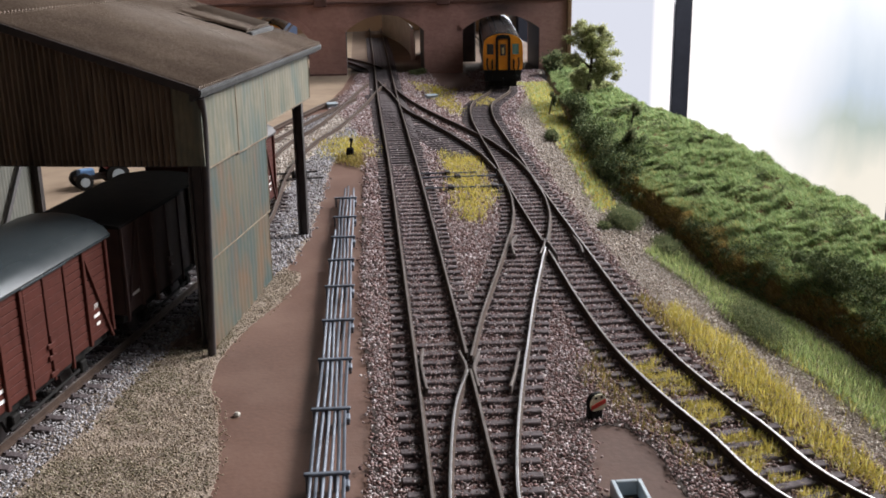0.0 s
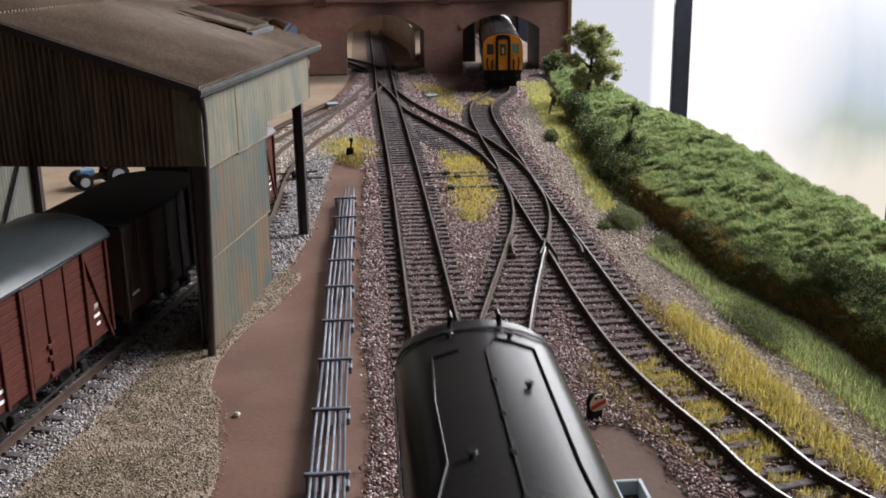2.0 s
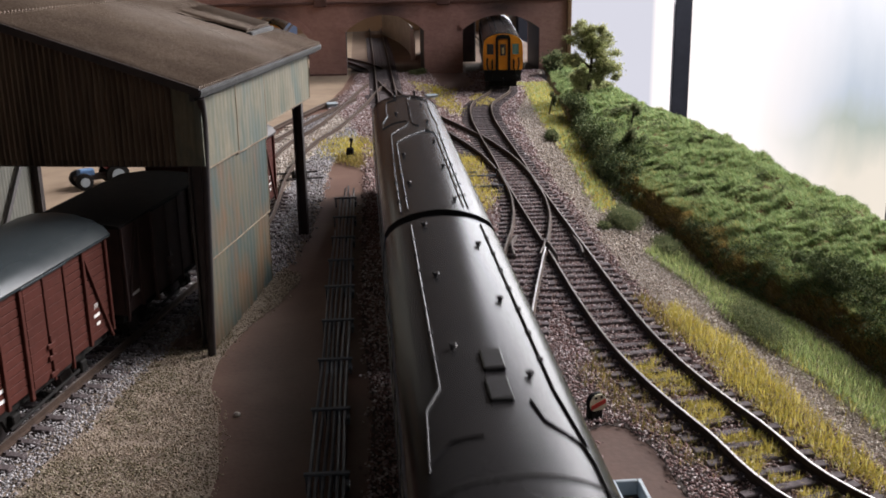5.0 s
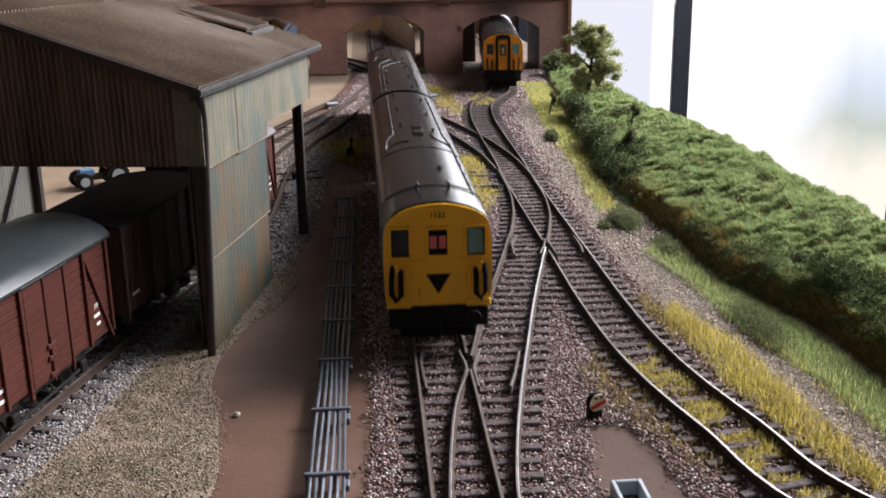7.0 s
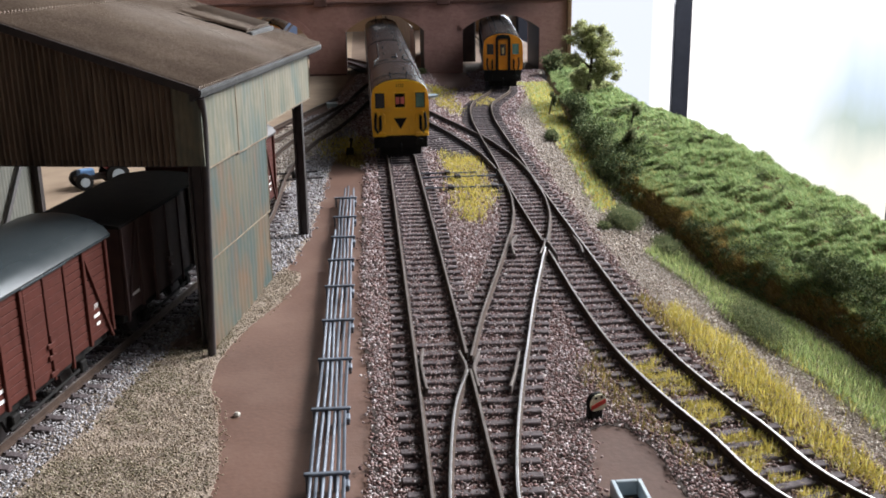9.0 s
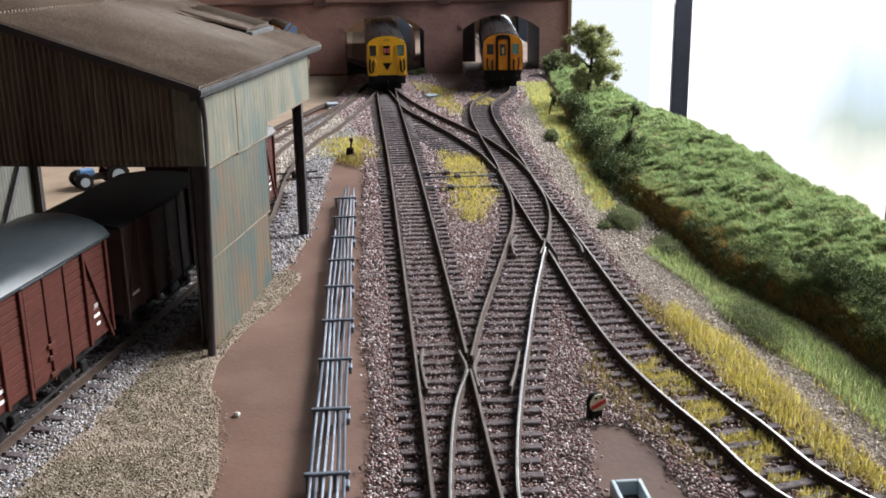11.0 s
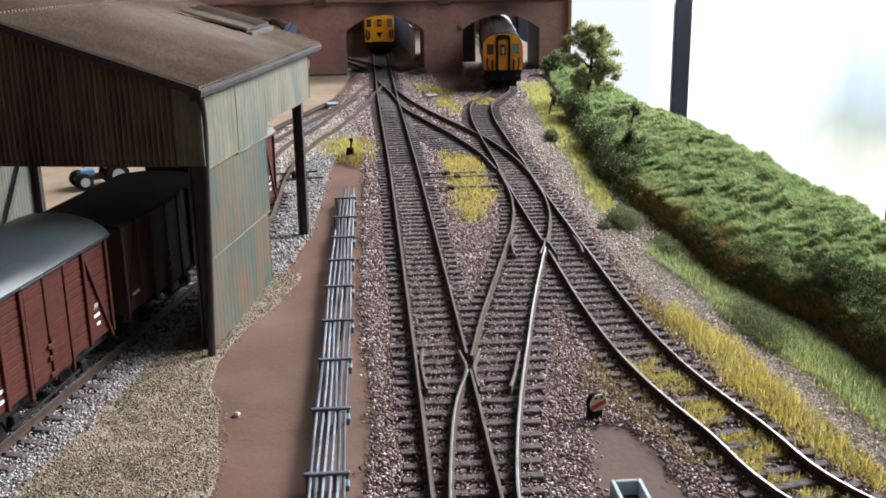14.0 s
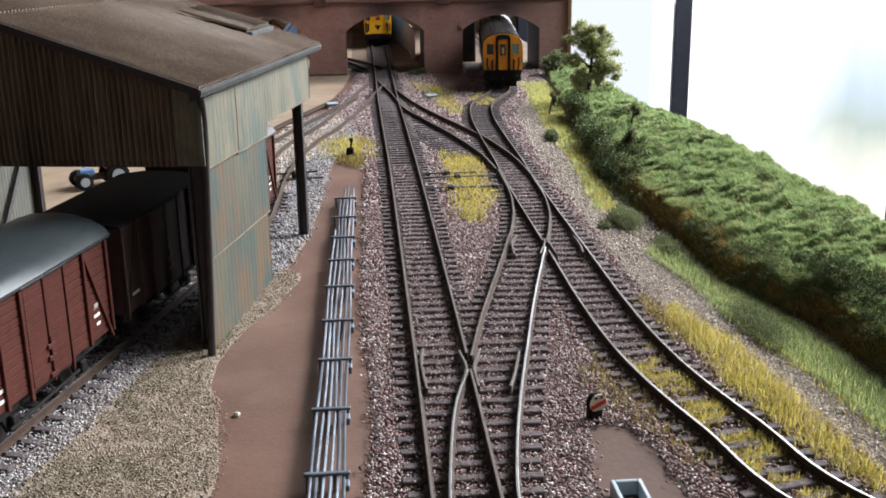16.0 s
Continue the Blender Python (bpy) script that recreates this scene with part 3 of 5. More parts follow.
def lay_rail(path, parent, top):
    r = part("rail", Mesh().sweep(path, RAILFOOT), RAILSIDE, parent)
    part("running_surface", Mesh().sweep(path, RAILHEAD), top, r, "worn metal rail top")


def cut(path, y0, y1):
    return [p for p in path if y0 <= p[1] <= y1]


def track(name, label, rails, tops):
    t = thing(name, pose(0, 0, 0), label, "railway track")
    for path, top in zip(rails, tops):
        if len(path) > 1:
            lay_rail(path, t, top)
    return t


ml, mr = shifted(MAIN, -8.3), shifted(MAIN, 8.3)
main_track = track("main_track", "straight main line track with rusty rails on dark sleepers", [ml, cut(mr, -900, 301), cut(mr, 307, 2000)], [RAILDULL] * 3)
rl, rr = shifted(RIGHT, -8.3), shifted(RIGHT, 8.3)
side_track = track("branch_track", "curved branch track with bright worn rail tops, weeds between the sleepers",
                   [cut(rl, -60, 429), cut(rl, 436, 1700), cut(rr, -60, 1700)], [RAILGRADED] * 3)
shed_track = track("siding_track", "rusty siding track curving into the goods shed", [shifted(SIDING, -8.3), shifted(SIDING, 8.3)], [RAILDULL] * 2)
near_x = track("crossover_track", "crossover track with polished rails linking main line and branch",
               [cut(NEAR_L, 100, 302), cut(NEAR_L, 308, 700), cut(NEAR_R, 100, 431), cut(NEAR_R, 437, 700)], [RAILTOP, RAILDULL, RAILTOP, RAILDULL])
far_x = track("crossover_track", "rusty crossover track curving away from the main line", [FAR_L, FAR_R], [RAILDULL] * 2)
loop_track = track("loop_track", "dark track curving off behind the bridge", [shifted(LOOP, -8.3), shifted(LOOP, 8.3)], [RAILDULL] * 2)
back_track = track("siding_track", "second rusty siding behind the goods shed", [shifted(BACKLOOP, -8.3), shifted(BACKLOOP, 8.3)], [RAILDULL] * 2)

# check rails and wing rails at the two crossings
CHECK = [(-0.4, -2.5), (0.4, -2.5), (0.4, -0.1), (0.25, 0.0), (-0.25, 0.0), (-0.4, -0.1)]
for path in ([(-5.6, 319), (-6.7, 311), (-6.9, 303), (-6.4, 287)], [(25.2, 313), (23.4, 305), (21.6, 297), (18.6, 286)],
             [(5.9, 316), (7.0, 304), (6.5, 299), (4.6, 291)], [(12.4, 315), (9.4, 303), (9.2, 298), (9.2, 287)],
             [(44.6, 451), (41.4, 442), (40.2, 434), (39.4, 421)], [(69.6, 446), (69.9, 438), (69.6, 430), (68.6, 420)],
             [(56.0, 443), (54.8, 436), (50.4, 421)], [(54.6, 442), (56.9, 436), (57.2, 419)]):
    part("check_rail", Mesh().sweep(curve(path, 3), CHECK), RAILDULL, near_x)

SLEEP = {}


def sleeper(parent, x, y, turn=0.0, size=30):
    size = int(round(size / 2.0)) * 2
    if size not in SLEEP:
        m = Mesh().box(-size / 2, size / 2, -1.45, 1.45, -4.4, -2.5, 0.25)
        for sx in ((-8.3, 8.3) if size == 30 else ()):
            for o in (-1.4, 1.4):
                m.box(sx + o - 0.5, sx + o + 0.5, -0.8, 0.8, -2.55, -1.9)
        SLEEP[size] = m.data("sleeper", SLEEPER)
    o = part("sleeper", SLEEP[size], None, parent)
    o.matrix_basis = at(x + rng.normal(0, 0.25), y, rng.normal(0, 0.10), turn + rng.normal(0, 0.8))


def sleepers(parent, path, y0, y1, pitch=7.5):
    run = 0.0
    for a, b in zip(path, path[1:]):
        d = Vector((b[0] - a[0], b[1] - a[1], 0))
        while run <= d.length:
            p = Vector(a) + d.normalized() * run
            run += pitch
            if y0 <= p.y <= y1:
                sleeper(parent, p.x, p.y, -math.degrees(math.atan2(d.x, d.y)))
        run -= d.length


def x_on(path, y):
    return float(np.interp(y, [p[1] for p in path], [p[0] for p in path]))


sleepers(main_track, MAIN, 336, 1500)
for y in np.arange(100, 334, 7.6):
    a, b = -15.6, x_on(NEAR_R, y) + 6.5
    sleeper(near_x, (a + b) / 2, y, -0.6, b - a)
for y in np.arange(338, 416, 7.6):
    a, b = x_on(NEAR_L, y) - 6.0, x_on(NEAR_R, y) + 6.5
    sleeper(near_x, (a + b) / 2, y, -7.0, b - a)
for y in np.arange(420, 566, 7.6):
    a, b = x_on(NEAR_L, y) - 6.5, 78.0
    sleeper(near_x, (a + b) / 2, y, -1.0, b - a)
mid = [((x_on(NEAR_L, y) + x_on(NEAR_R, y)) / 2, y, 0) for y in range(160, 570, 4)]
sleepers(side_track, RIGHT, 100, 416)
sleepers(side_track, RIGHT, 568, 1300)
sleepers(shed_track, SIDING, 100, 560)
sleepers(far_x, shifted(FAR_L, 8.3), 640, 930)
sleepers(loop_track, LOOP, 1100, 1500)

# ---------------------------------------------------------------- ground covers
BALLAST = [(-24, 60), (-24, 240), (-22.6, 285), (-25.6, 351), (-25, 490), (-22.5, 620), (-24, 720), (-36, 800), (-50, 850), (-42, 930), (-30, 1010), (-28, 1090), (45, 1090), (48, 1010),
           (60, 940), (84, 985), (86, 1090), (158, 1090), (150, 985), (117, 900), (95, 800), (87, 660), (84, 560), (83, 470), (82.5, 400), (85, 340), (96, 290), (106, 240), (120, 200), (160, 120), (100, 60), (54, 200),
           (53.5, 228), (53, 249), (48.5, 263), (43, 266), (38, 263), (33, 236), (31, 200), (30, 60)]
GREYBED = [(-190, 60), (-205, 150), (-150, 300), (-118, 420), (-102, 520), (-100, 640), (-88, 740), (-62, 830), (-44, 850), (-34, 800), (-25, 735), (-30, 690), (-43, 640), (-45.5, 580), (-47, 526), (-50, 470), (-57, 425), (-62, 412),
           (-80, 390), (-92, 336), (-101, 296), (-112, 248), (-140, 120), (-150, 60)]
TAN = [(-140, 120), (-112, 248), (-101, 296), (-92, 336), (-78, 352), (-62.5, 414), (-57, 423), (-50.5, 416), (-50.5, 410), (-53, 400), (-59, 377), (-66, 358), (-71, 339), (-73, 325), (-73, 307), (-67.5, 282), (-63.5, 251), (-64, 234), (-70, 190), (-90, 120)]
VERGE = [(82.5, 400), (83, 470), (84, 560), (87, 660), (95, 800), (117, 900), (150, 985), (158, 1090), (200, 1090), (180, 800), (150, 500), (150, 250), (175, 120), (160, 120), (120, 200), (106, 240), (96, 290), (85, 340)]


def sheet(name, outline, z, material, label):
    solid(name, Mesh().slab(outline, "z", -4.7, z), material, label, "ground cover", kind="structure")


sheet("ballast_bed", BALLAST, -4.4, BED, "dark brown ballast bed under the tracks")
sheet("siding_bed", GREYBED, -4.3, SANDBED, "dark ballast bed of the sidings")
sheet("gravel_bed", TAN, -4.25, SANDBED, "tan gravel yard beside the siding")
sheet("verge", VERGE, -4.2, SANDBED, "gritty path beside the branch track")
SANDAREA = [(-520, 430), (-150, 420), (-118, 520), (-112, 650), (-95, 760), (-66, 850), (-52, 900), (-40, 1000), (-34, 1092), (-34, 1700), (-520, 1700)]
sheet("sandy_yard", SANDAREA, -4.35, SAND, "sandy bare ground beyond the shed")
sheet("dark_ground", [(31.2, 140), (31.6, 200), (33, 236), (38, 263), (43, 266), (48.5, 263), (53, 249), (53.5, 228), (54, 200), (72, 140)], -4.5, DARKDIRT, "dark grey-brown bare ground round the cable box")
sheet("sandy_floor", [(-34, 1092), (45, 1092), (86, 1092), (190, 1092), (196, 1180), (196, 1700), (-34, 1700)], -4.4, DIMFLOOR, "tan floor behind the bridge, darkened to stand for shade")


def near_line(path, x, y, reach):
    best = np.full(len(x), 1e9)
    p = np.array(path)[::2, :2]
    for i in range(0, len(x), 20000):
        dx = x[i:i + 20000, None] - p[None, :, 0]
        dy = y[i:i + 20000, None] - p[None, :, 1]
        best[i:i + 20000] = np.sqrt((dx * dx + dy * dy).min(1))
    return best


def scatter(outline, pitch, y0, y1):
    xs, ys = [p[0] for p in outline], [p[1] for p in outline]
    gx, gy = np.meshgrid(np.arange(min(xs), max(xs), pitch), np.arange(max(min(ys), y0), min(max(ys), y1), pitch))
    x = gx.ravel() + rng.uniform(-0.5, 0.5, gx.size) * pitch
    y = gy.ravel() + rng.uniform(-0.5, 0.5, gx.size) * pitch
    # a ragged rim
    k = inside(outline, x + rng.normal(0, 1.2, len(x)) + 1.5 * wobble(x, y, 9), y + rng.normal(0, 1.0, len(x)))
    return x[k], y[k]


def fill(name, outline, tones, label, lines, bands, top=-2.6, keep=None):
    vs, fs, o = [], [], 0
    for y0, y1, pitch, size in bands:
        x, y = scatter(outline, pitch, y0, y1)
        if keep:
            k = keep(x, y)
            x, y = x[k], y[k]
        d = np.min([near_line(q, x, y, 15) for q in lines], axis=0) if lines else np.full(len(x), 99.0)
        deep = -3.05 if name == "siding_ballast" else -3.75
        z = np.where((d < 15.5) & ((name == "track_ballast") | (y < 560)), deep, top - 0.7 + 0.5 * wobble(x, y, 6)) + rng.normal(0, 0.16, len(x))
        v, f = stones(x, y, z, size)
        vs.append(v), fs.append(f + o)
        o += len(v)
    heap(name, np.concatenate(vs), np.concatenate(fs), tones, label, "ballast")


ALL = [MAIN, RIGHT, mid, shifted(FAR_L, 8.3)]
fill("track_ballast", BALLAST, STONE, "brown and grey mixed loose ballast stones between the tracks", ALL,
     [(190, 330, 0.82, 0.53), (330, 520, 1.0, 0.62), (520, 1100, 1.4, 0.85)])
DIRTY = lambda x, y: (y > 520) & ((near_line(SIDING, x, y, 20) < 13 + 4 * wobble(x, y, 12)) | (x < -72))
x, y = rng.uniform(-14, 80, 26000), rng.uniform(190, 620, 26000)
k = np.min([near_line(q, x, y, 15) for q in ALL], axis=0) < 13
v, f = stones(x[k], y[k], np.full(k.sum(), -2.35), 0.33)
heap("stray_grit", v, f, STONE, "stray ballast grains lying on the sleepers", "ballast")
fill("siding_ballast", GREYBED, GREYSTONE, "pale grey loose ballast along the sidings", [SIDING],
     [(190, 420, 0.82, 0.52), (420, 560, 1.1, 0.72), (560, 900, 1.2, 0.78)], -2.9, lambda x, y: ~DIRTY(x, y))
fill("dirty_ballast", GREYBED, GRIT, "rust-stained brown ballast round the siding rails", [SIDING], [(520, 900, 1.5, 0.95)], -2.9, DIRTY)
MOSSY = lambda x, y: wobble(x, y, 16, 2.0) + 0.5 * wobble(x, y, 4, 1.0) - (x + 100 - (y - 260) * 0.12) * 0.016 > 0.12
fill("yard_gravel", TAN, TANSTONE, "tan loose gravel spread beside the siding", [], [(200, 425, 0.64, 0.36)], -3.2, lambda x, y: ~MOSSY(x, y))
fill("mossy_gravel", TAN, MOSSSTONE, "olive-stained mossy gravel beside the siding", [], [(200, 425, 0.64, 0.36)], -3.2, MOSSY)
fill("path_grit", VERGE, GRIT, "fine grey-brown grit path along the embankment", [RIGHT], [(200, 420, 0.74, 0.43), (420, 1090, 1.35, 0.68)], -2.9)

# ---------------------------------------------------------------- bridge
def arch_low(x, arches, base):
    for x0, x1, spring, crown in arches:
        if x0 < x < x1:
            half, rise = (x1 - x0) / 2, crown - spring
            rad = (half * half + rise * rise) / (2 * rise)
            return crown - rad + math.sqrt(max(rad * rad - (x - (x0 + x1) / 2) ** 2, 0))
    return base


def bridge():
    arches = [(-160, -75.5, 34, 56), (-37.6, 42.6, 39, 55.5), (82.3, 162.2, 39, 53.5)]
    b = thing("road_bridge", pose(0, 1.09, 0), "red-brown brick road bridge with three segmental arches, sooty over the crowns", "bridge")
    xs = [-330.0, -250.0]
    for x0, x1, _, _ in arches:
        xs += [x0] + [x0 + (x1 - x0) * i / 24 for i in range(1, 24)] + [x1]
    xs.append(193.0)

    def strip(y0, y1, ztop):
        m = Mesh()
        prev = None
        for a, c in zip(xs, xs[1:]):
            e = 1e-4
            za, zc = arch_low(a + e, arches, -6), arch_low(c - e, arches, -6)
            m.add([(a, y0, za), (c, y0, zc), (c, y0, ztop), (a, y0, ztop), (a, y1, za), (c, y1, zc), (c, y1, ztop), (a, y1, ztop)],
                  [(0, 1, 2, 3), (4, 7, 6, 5), (0, 4, 5, 1), (3, 2, 6, 7)])
            if prev is None or abs(prev - za) > 1:
                lo, hi = (za, ztop) if prev is None else sorted((za, prev))
                m.add([(a, y0, lo), (a, y0, hi), (a, y1, hi), (a, y1, lo)], [(0, 1, 2, 3)])
            prev = zc
        m.add([(xs[-1], y0, -6), (xs[-1], y0, ztop), (xs[-1], y1, ztop), (xs[-1], y1, -6)], [(0, 1, 2, 3)])
        bm = bmesh.new()
        vs = [bm.verts.new(p) for p in m.v]
        for f in m.f:
            bm.faces.new([vs[i] for i in f])
        bmesh.ops.remove_doubles(bm, verts=bm.verts, dist=0.02)
        out = Mesh()
        out.take(bm)
        return out
    part("front_wall", strip(0, 5, 76), BRICK, b)
    part("rear_wall", strip(75, 80, 76), BRICK, b)
    part("deck", strip(5, 75, 74), SOOT, b, "sooty black arch lining and deck")
    part("parapet", Mesh().box(-330, 193, -0.6, 4.4, 76, 104, 0.6), BRICK, b)
    part("parapet", Mesh().box(-330, 193, 76, 81, 76, 104, 0.6), BRICK, b)
    part("string_course", Mesh().box(-331, 194, -2.2, 0, 67, 69.5, 0.5), BRICKDARK, b)
    for x in (-62, 62.5):
        part("corbel", Mesh().box(x - 6.5, x + 6.5, -3.6, -0.7, 64.5, 72, 0.6).box(x - 5, x + 5, -2.6, -0.7, 72, 100, 0.5), BRICKDARK, b)
    for x0, x1, spring, crown in arches:
        ring_in, ring_out = [], []
        cx, half, rise = (x0 + x1) / 2, (x1 - x0) / 2, crown - spring
        rad = (half * half + rise * rise) / (2 * rise)
        a0 = math.asin(half / rad)
        for i in range(25):
            a = -a0 + 2 * a0 * i / 24
            ring_in.append((cx + rad * math.sin(a), crown - rad + rad * math.cos(a)))
            ring_out.append((cx + (rad + 6) * math.sin(a), crown - rad + (rad + 6) * math.cos(a)))
        part("arch_ring", Mesh().slab(ring_in + ring_out[::-1], "y", -1.2, 0.0), BRICK, b)
    part("end_trim", Mesh().box(190.5, 195, -3, 82, -6, 106, 0.6), BOARD, b, "bare wooden edge of the bridge end")
    part("plinth", Mesh().box(-75.5, -37.6, -2, 0, -6, -2.5, 0.4), BRICKDARK, b)
    return b


bridge()
# behind the bridge: curved hardboard and a plaster edge
bp = curve([(-515, 1250), (-480, 1420), (-330, 1560), (0, 1640), (110, 1615), (165, 1580), (192, 1540)], 30)
solid("backscene_board", Mesh().sweep([(x, y, -4.6) for x, y, _ in bp], [(0, 0), (4, 0), (4, 330), (0, 330)]), BOARD, "bent bare hardboard panel behind the layout", "panel", smooth=30)
# added black panel that stands for the darkness left of the parked coach
solid("gap_darkening_board", Mesh().box(64, 106, 1186, 1190, -4.5, 74, 0.5).box(64, 68, 1190, 1300, -4.5, 74, 0.5), SOOT, "dark board added behind the arch to darken the gap", "panel")
pp = curve([(34, 1215), (36, 1240), (36, 1320), (28, 1440), (10, 1570)], 12)
solid("plaster_ramp", Mesh().sweep([(x, y, -4.5) for x, y, _ in pp], [(0, 0), (5, 0), (5, 22), (3.4, 32), (0, 35)]), PLASTER, "rough white plaster edge of a ramp behind the bridge", "ramp")

# ---------------------------------------------------------------- goods shed
SHED = at(-76.3, 331.3, 0, -10.09)


def corrugated(u0, u1, pitch, depth, put, thick=0.5):
    """A wavy sheet from u0 to u1; put(u, end, out) gives the place of the edge point."""
    n = max(4, int(abs(u1 - u0) / pitch * 6))
    vs = []
    for i in range(n + 1):
        u = u0 + (u1 - u0) * i / n
        w = math.sin(2 * math.pi * u / pitch) * depth
        for end in (0, 1):
            vs += [put(u, end, w), put(u, end, w - thick)]
    fs = []
    for i in range(n):
        a, b = i * 4, i * 4 + 4
        fs += [(a, b, b + 2, a + 2), (a + 1, a + 3, b + 3, b + 1), (a, a + 1, b + 1, b), (a + 2, b + 2, b + 3, a + 3)]
    fs += [(0, 2, 3, 1), (n * 4, n * 4 + 1, n * 4 + 3, n * 4 + 2)]
    return Mesh().add(vs, fs)


def shed():
    s = thing("goods_shed", SHED, "open-ended goods shed of rusty green and black corrugated sheets", "shed")
    sl = 0.331
    zr = lambda x, y=0.0: 85.3 + (4 - x) * sl - 0.0172 * y
    part("roof", corrugated(-3, 174, 2.4, 0.85, lambda u, e, w: ((4.5, u, zr(4.5, u) + w) if e else (-62.4, u, zr(-62.4, u) + w))), ROOFSHEET, s, "brown-grey weathered corrugated roof", 40)
    part("roof", corrugated(-3, 174, 2.4, 0.85, lambda u, e, w: ((-61.6, u, zr(-61.6, u) + w + 0.9) if e else (-71.5, u, zr(-71.5, u) + w + 0.9))), ROOFSHEET, s, "", 40)
    part("roof", corrugated(-3, 174, 2.4, 0.85, lambda u, e, w: ((-71.5, u, zr(-71.5, u) + w) if e else (-146, u, zr(0.0, u) + w))), ROOFSHEET, s, "", 40)
    v = part("roof_vent", Mesh().add([(-47.2, 122, zr(-47.2, 142)), (-17.4, 129, zr(-17.4, 142)), (-17.4, 129, zr(-17.4, 142) + 1.6), (-47.2, 122, zr(-47.2, 142) + 0.3),
                                      (-46, 165, zr(-46, 142)), (-17.6, 165, zr(-17.6, 142)), (-17.6, 165, zr(-17.6, 142) + 1.6), (-46, 165, zr(-46, 142) + 0.3)],
                                     [(0, 1, 2, 3), (4, 7, 6, 5), (0, 4, 5, 1), (3, 2, 6, 7), (0, 3, 7, 4), (1, 5, 6, 2)]), ROOFSHEET, s, "raised roof sheet with a black face as gap shade")
    part("sheet", corrugated(129.5, 165, 2.4, 0.85, lambda u, e, w: (-17.0, u, zr(-17.0, 142) + 2.5 + w) if e else (-46.4, u, zr(-46.4, 142) + 0.9 + w)), ROOFSHEET, v, "", 40)
    # no opening here: a flat black face draws the shade under the sheet
    part("gap", Mesh().add([(-47.2, 121.6, zr(-47.2, 142) + 0.9), (-17.4, 128.6, zr(-17.4, 142) + 0.6), (-17.4, 128.6, zr(-17.4, 142) + 2.1), (-47.2, 121.6, zr(-47.2, 142) + 1.1)], [(0, 1, 2, 3)]), BLACK, v)
    part("flashing", Mesh().box(-17.3, -14.6, 128, 164, zr(-16, 142) - 0.6, zr(-16, 142) + 1.9, 0.4), FLASH, v)
    edge = [(4.0, -3.4, 82.9), (4.0, 173.5, 79.9)]
    part("gutter", Mesh().sweep(edge, [(-1.3, -0.5), (0.9, -0.5), (1.4, 0.9), (0.9, 0.9), (0.5, 0.1), (-1.3, 0.1)]), FLASH, s, "dull lead-grey gutter with worn streaks")
    part("roof_edge", Mesh().sweep(edge, [(0.2, 1.2), (1.3, 1.0), (1.3, 1.7), (0.2, 1.9)]), FLASH, s, "turned-down sheet edge")
    part("fascia", Mesh().sweep(edge, [(-2.6, -1.6), (-1.2, -1.6), (-1.2, 0.6), (-2.6, 0.6)]), FLASH, s)
    # side sheets
    def side(y0, y1, z0, z1, x, m, fall=0.028):
        drop = lambda u: fall * (u - 8)
        sh = part("wall_sheet", corrugated(y0, y1, 4.2, 0.055, lambda u, e, w: (x + w, u, z1 - 0.018 * u if e else z0 - drop(u)), 0.7), m, s, "", 50)
        part("lap_edge", corrugated(y0, y1, 4.2, 0.055, lambda u, e, w: (x + w + 0.18, u, z0 - drop(u) + (0.45 if e else -0.05)), 0.5), LAP, sh)
        part("lap_edge", corrugated(y1 - 0.5, y1, 4.2, 0.10, lambda u, e, w: (x + w + 0.15, u, z1 - 0.018 * u if e else z0 - drop(u)), 0.4), LAP, sh)
    side(5.5, 43, 57.6, 82.0, 1.9, GREENPALE)
    side(42, 83, 56.8, 82.0, 1.6, GREENPALE)
    side(82.2, 161, 60.8, 82.0, 1.2, GREENPALE, 0.016)
    side(5.5, 82, 26.7, 59.0, 1.0, GREEN)
    side(5.5, 81.5, -4.6, 28.0, 0.3, GREEN, 0.0)
    # gable sheet over the opening
    def gab(u, e, w):
        top = zr(u) if u > -71.5 else zr(-71.5) - (-71.5 - u) * sl
        return (u, 0.3 - w, (top - 0.9) if e else 60.2)
    part("gable_sheet", corrugated(-142, -5.6, 1.9, 0.8, gab, 0.6), GABLE, s, "near-black corrugated gable sheet", 45)
    part("gable_sheet", corrugated(-5.6, 3.4, 1.9, 0.2, gab, 0.6), GREENPALE, s, "paler end sheet", 45)
    part("barge_board", Mesh().add([(4.5, -3.2, zr(4.5) - 2.6), (-71.5, -3.2, zr(-71.5) - 2.6), (-71.5, -3.2, zr(-71.5)), (4.5, -3.2, zr(4.5)),
                                    (4.5, -1.8, zr(4.5) - 2.6), (-71.5, -1.8, zr(-71.5) - 2.6), (-71.5, -1.8, zr(-71.5)), (4.5, -1.8, zr(4.5))],
                                   [(0, 1, 2, 3), (4, 7, 6, 5), (0, 4, 5, 1), (3, 2, 6, 7), (0, 3, 7, 4), (1, 5, 6, 2)]), SOOT, s)
    part("lintel", Mesh().box(-142, -4, 0.9, 4, 59.6, 62, 0.3), SOOT, s)

    def girder(x, y, z0, z1, w=4.2):
        m = Mesh()
        m.box(x - w / 2, x + w / 2, y - 0.4, y + 0.4, z0, z1)
        m.box(x - w / 2, x - w / 2 + 0.7, y - 1.7, y + 1.7, z0, z1).box(x + w / 2 - 0.7, x + w / 2, y - 1.7, y + 1.7, z0, z1)
        m.box(x - w / 2 - 0.6, x + w / 2 + 0.6, y - 2.3, y + 2.3, z0, z0 + 1.2, 0.2)
        return m
    part("post", girder(-2.6, 8.5, -5, 81), SOOT, s, "black steel corner post")
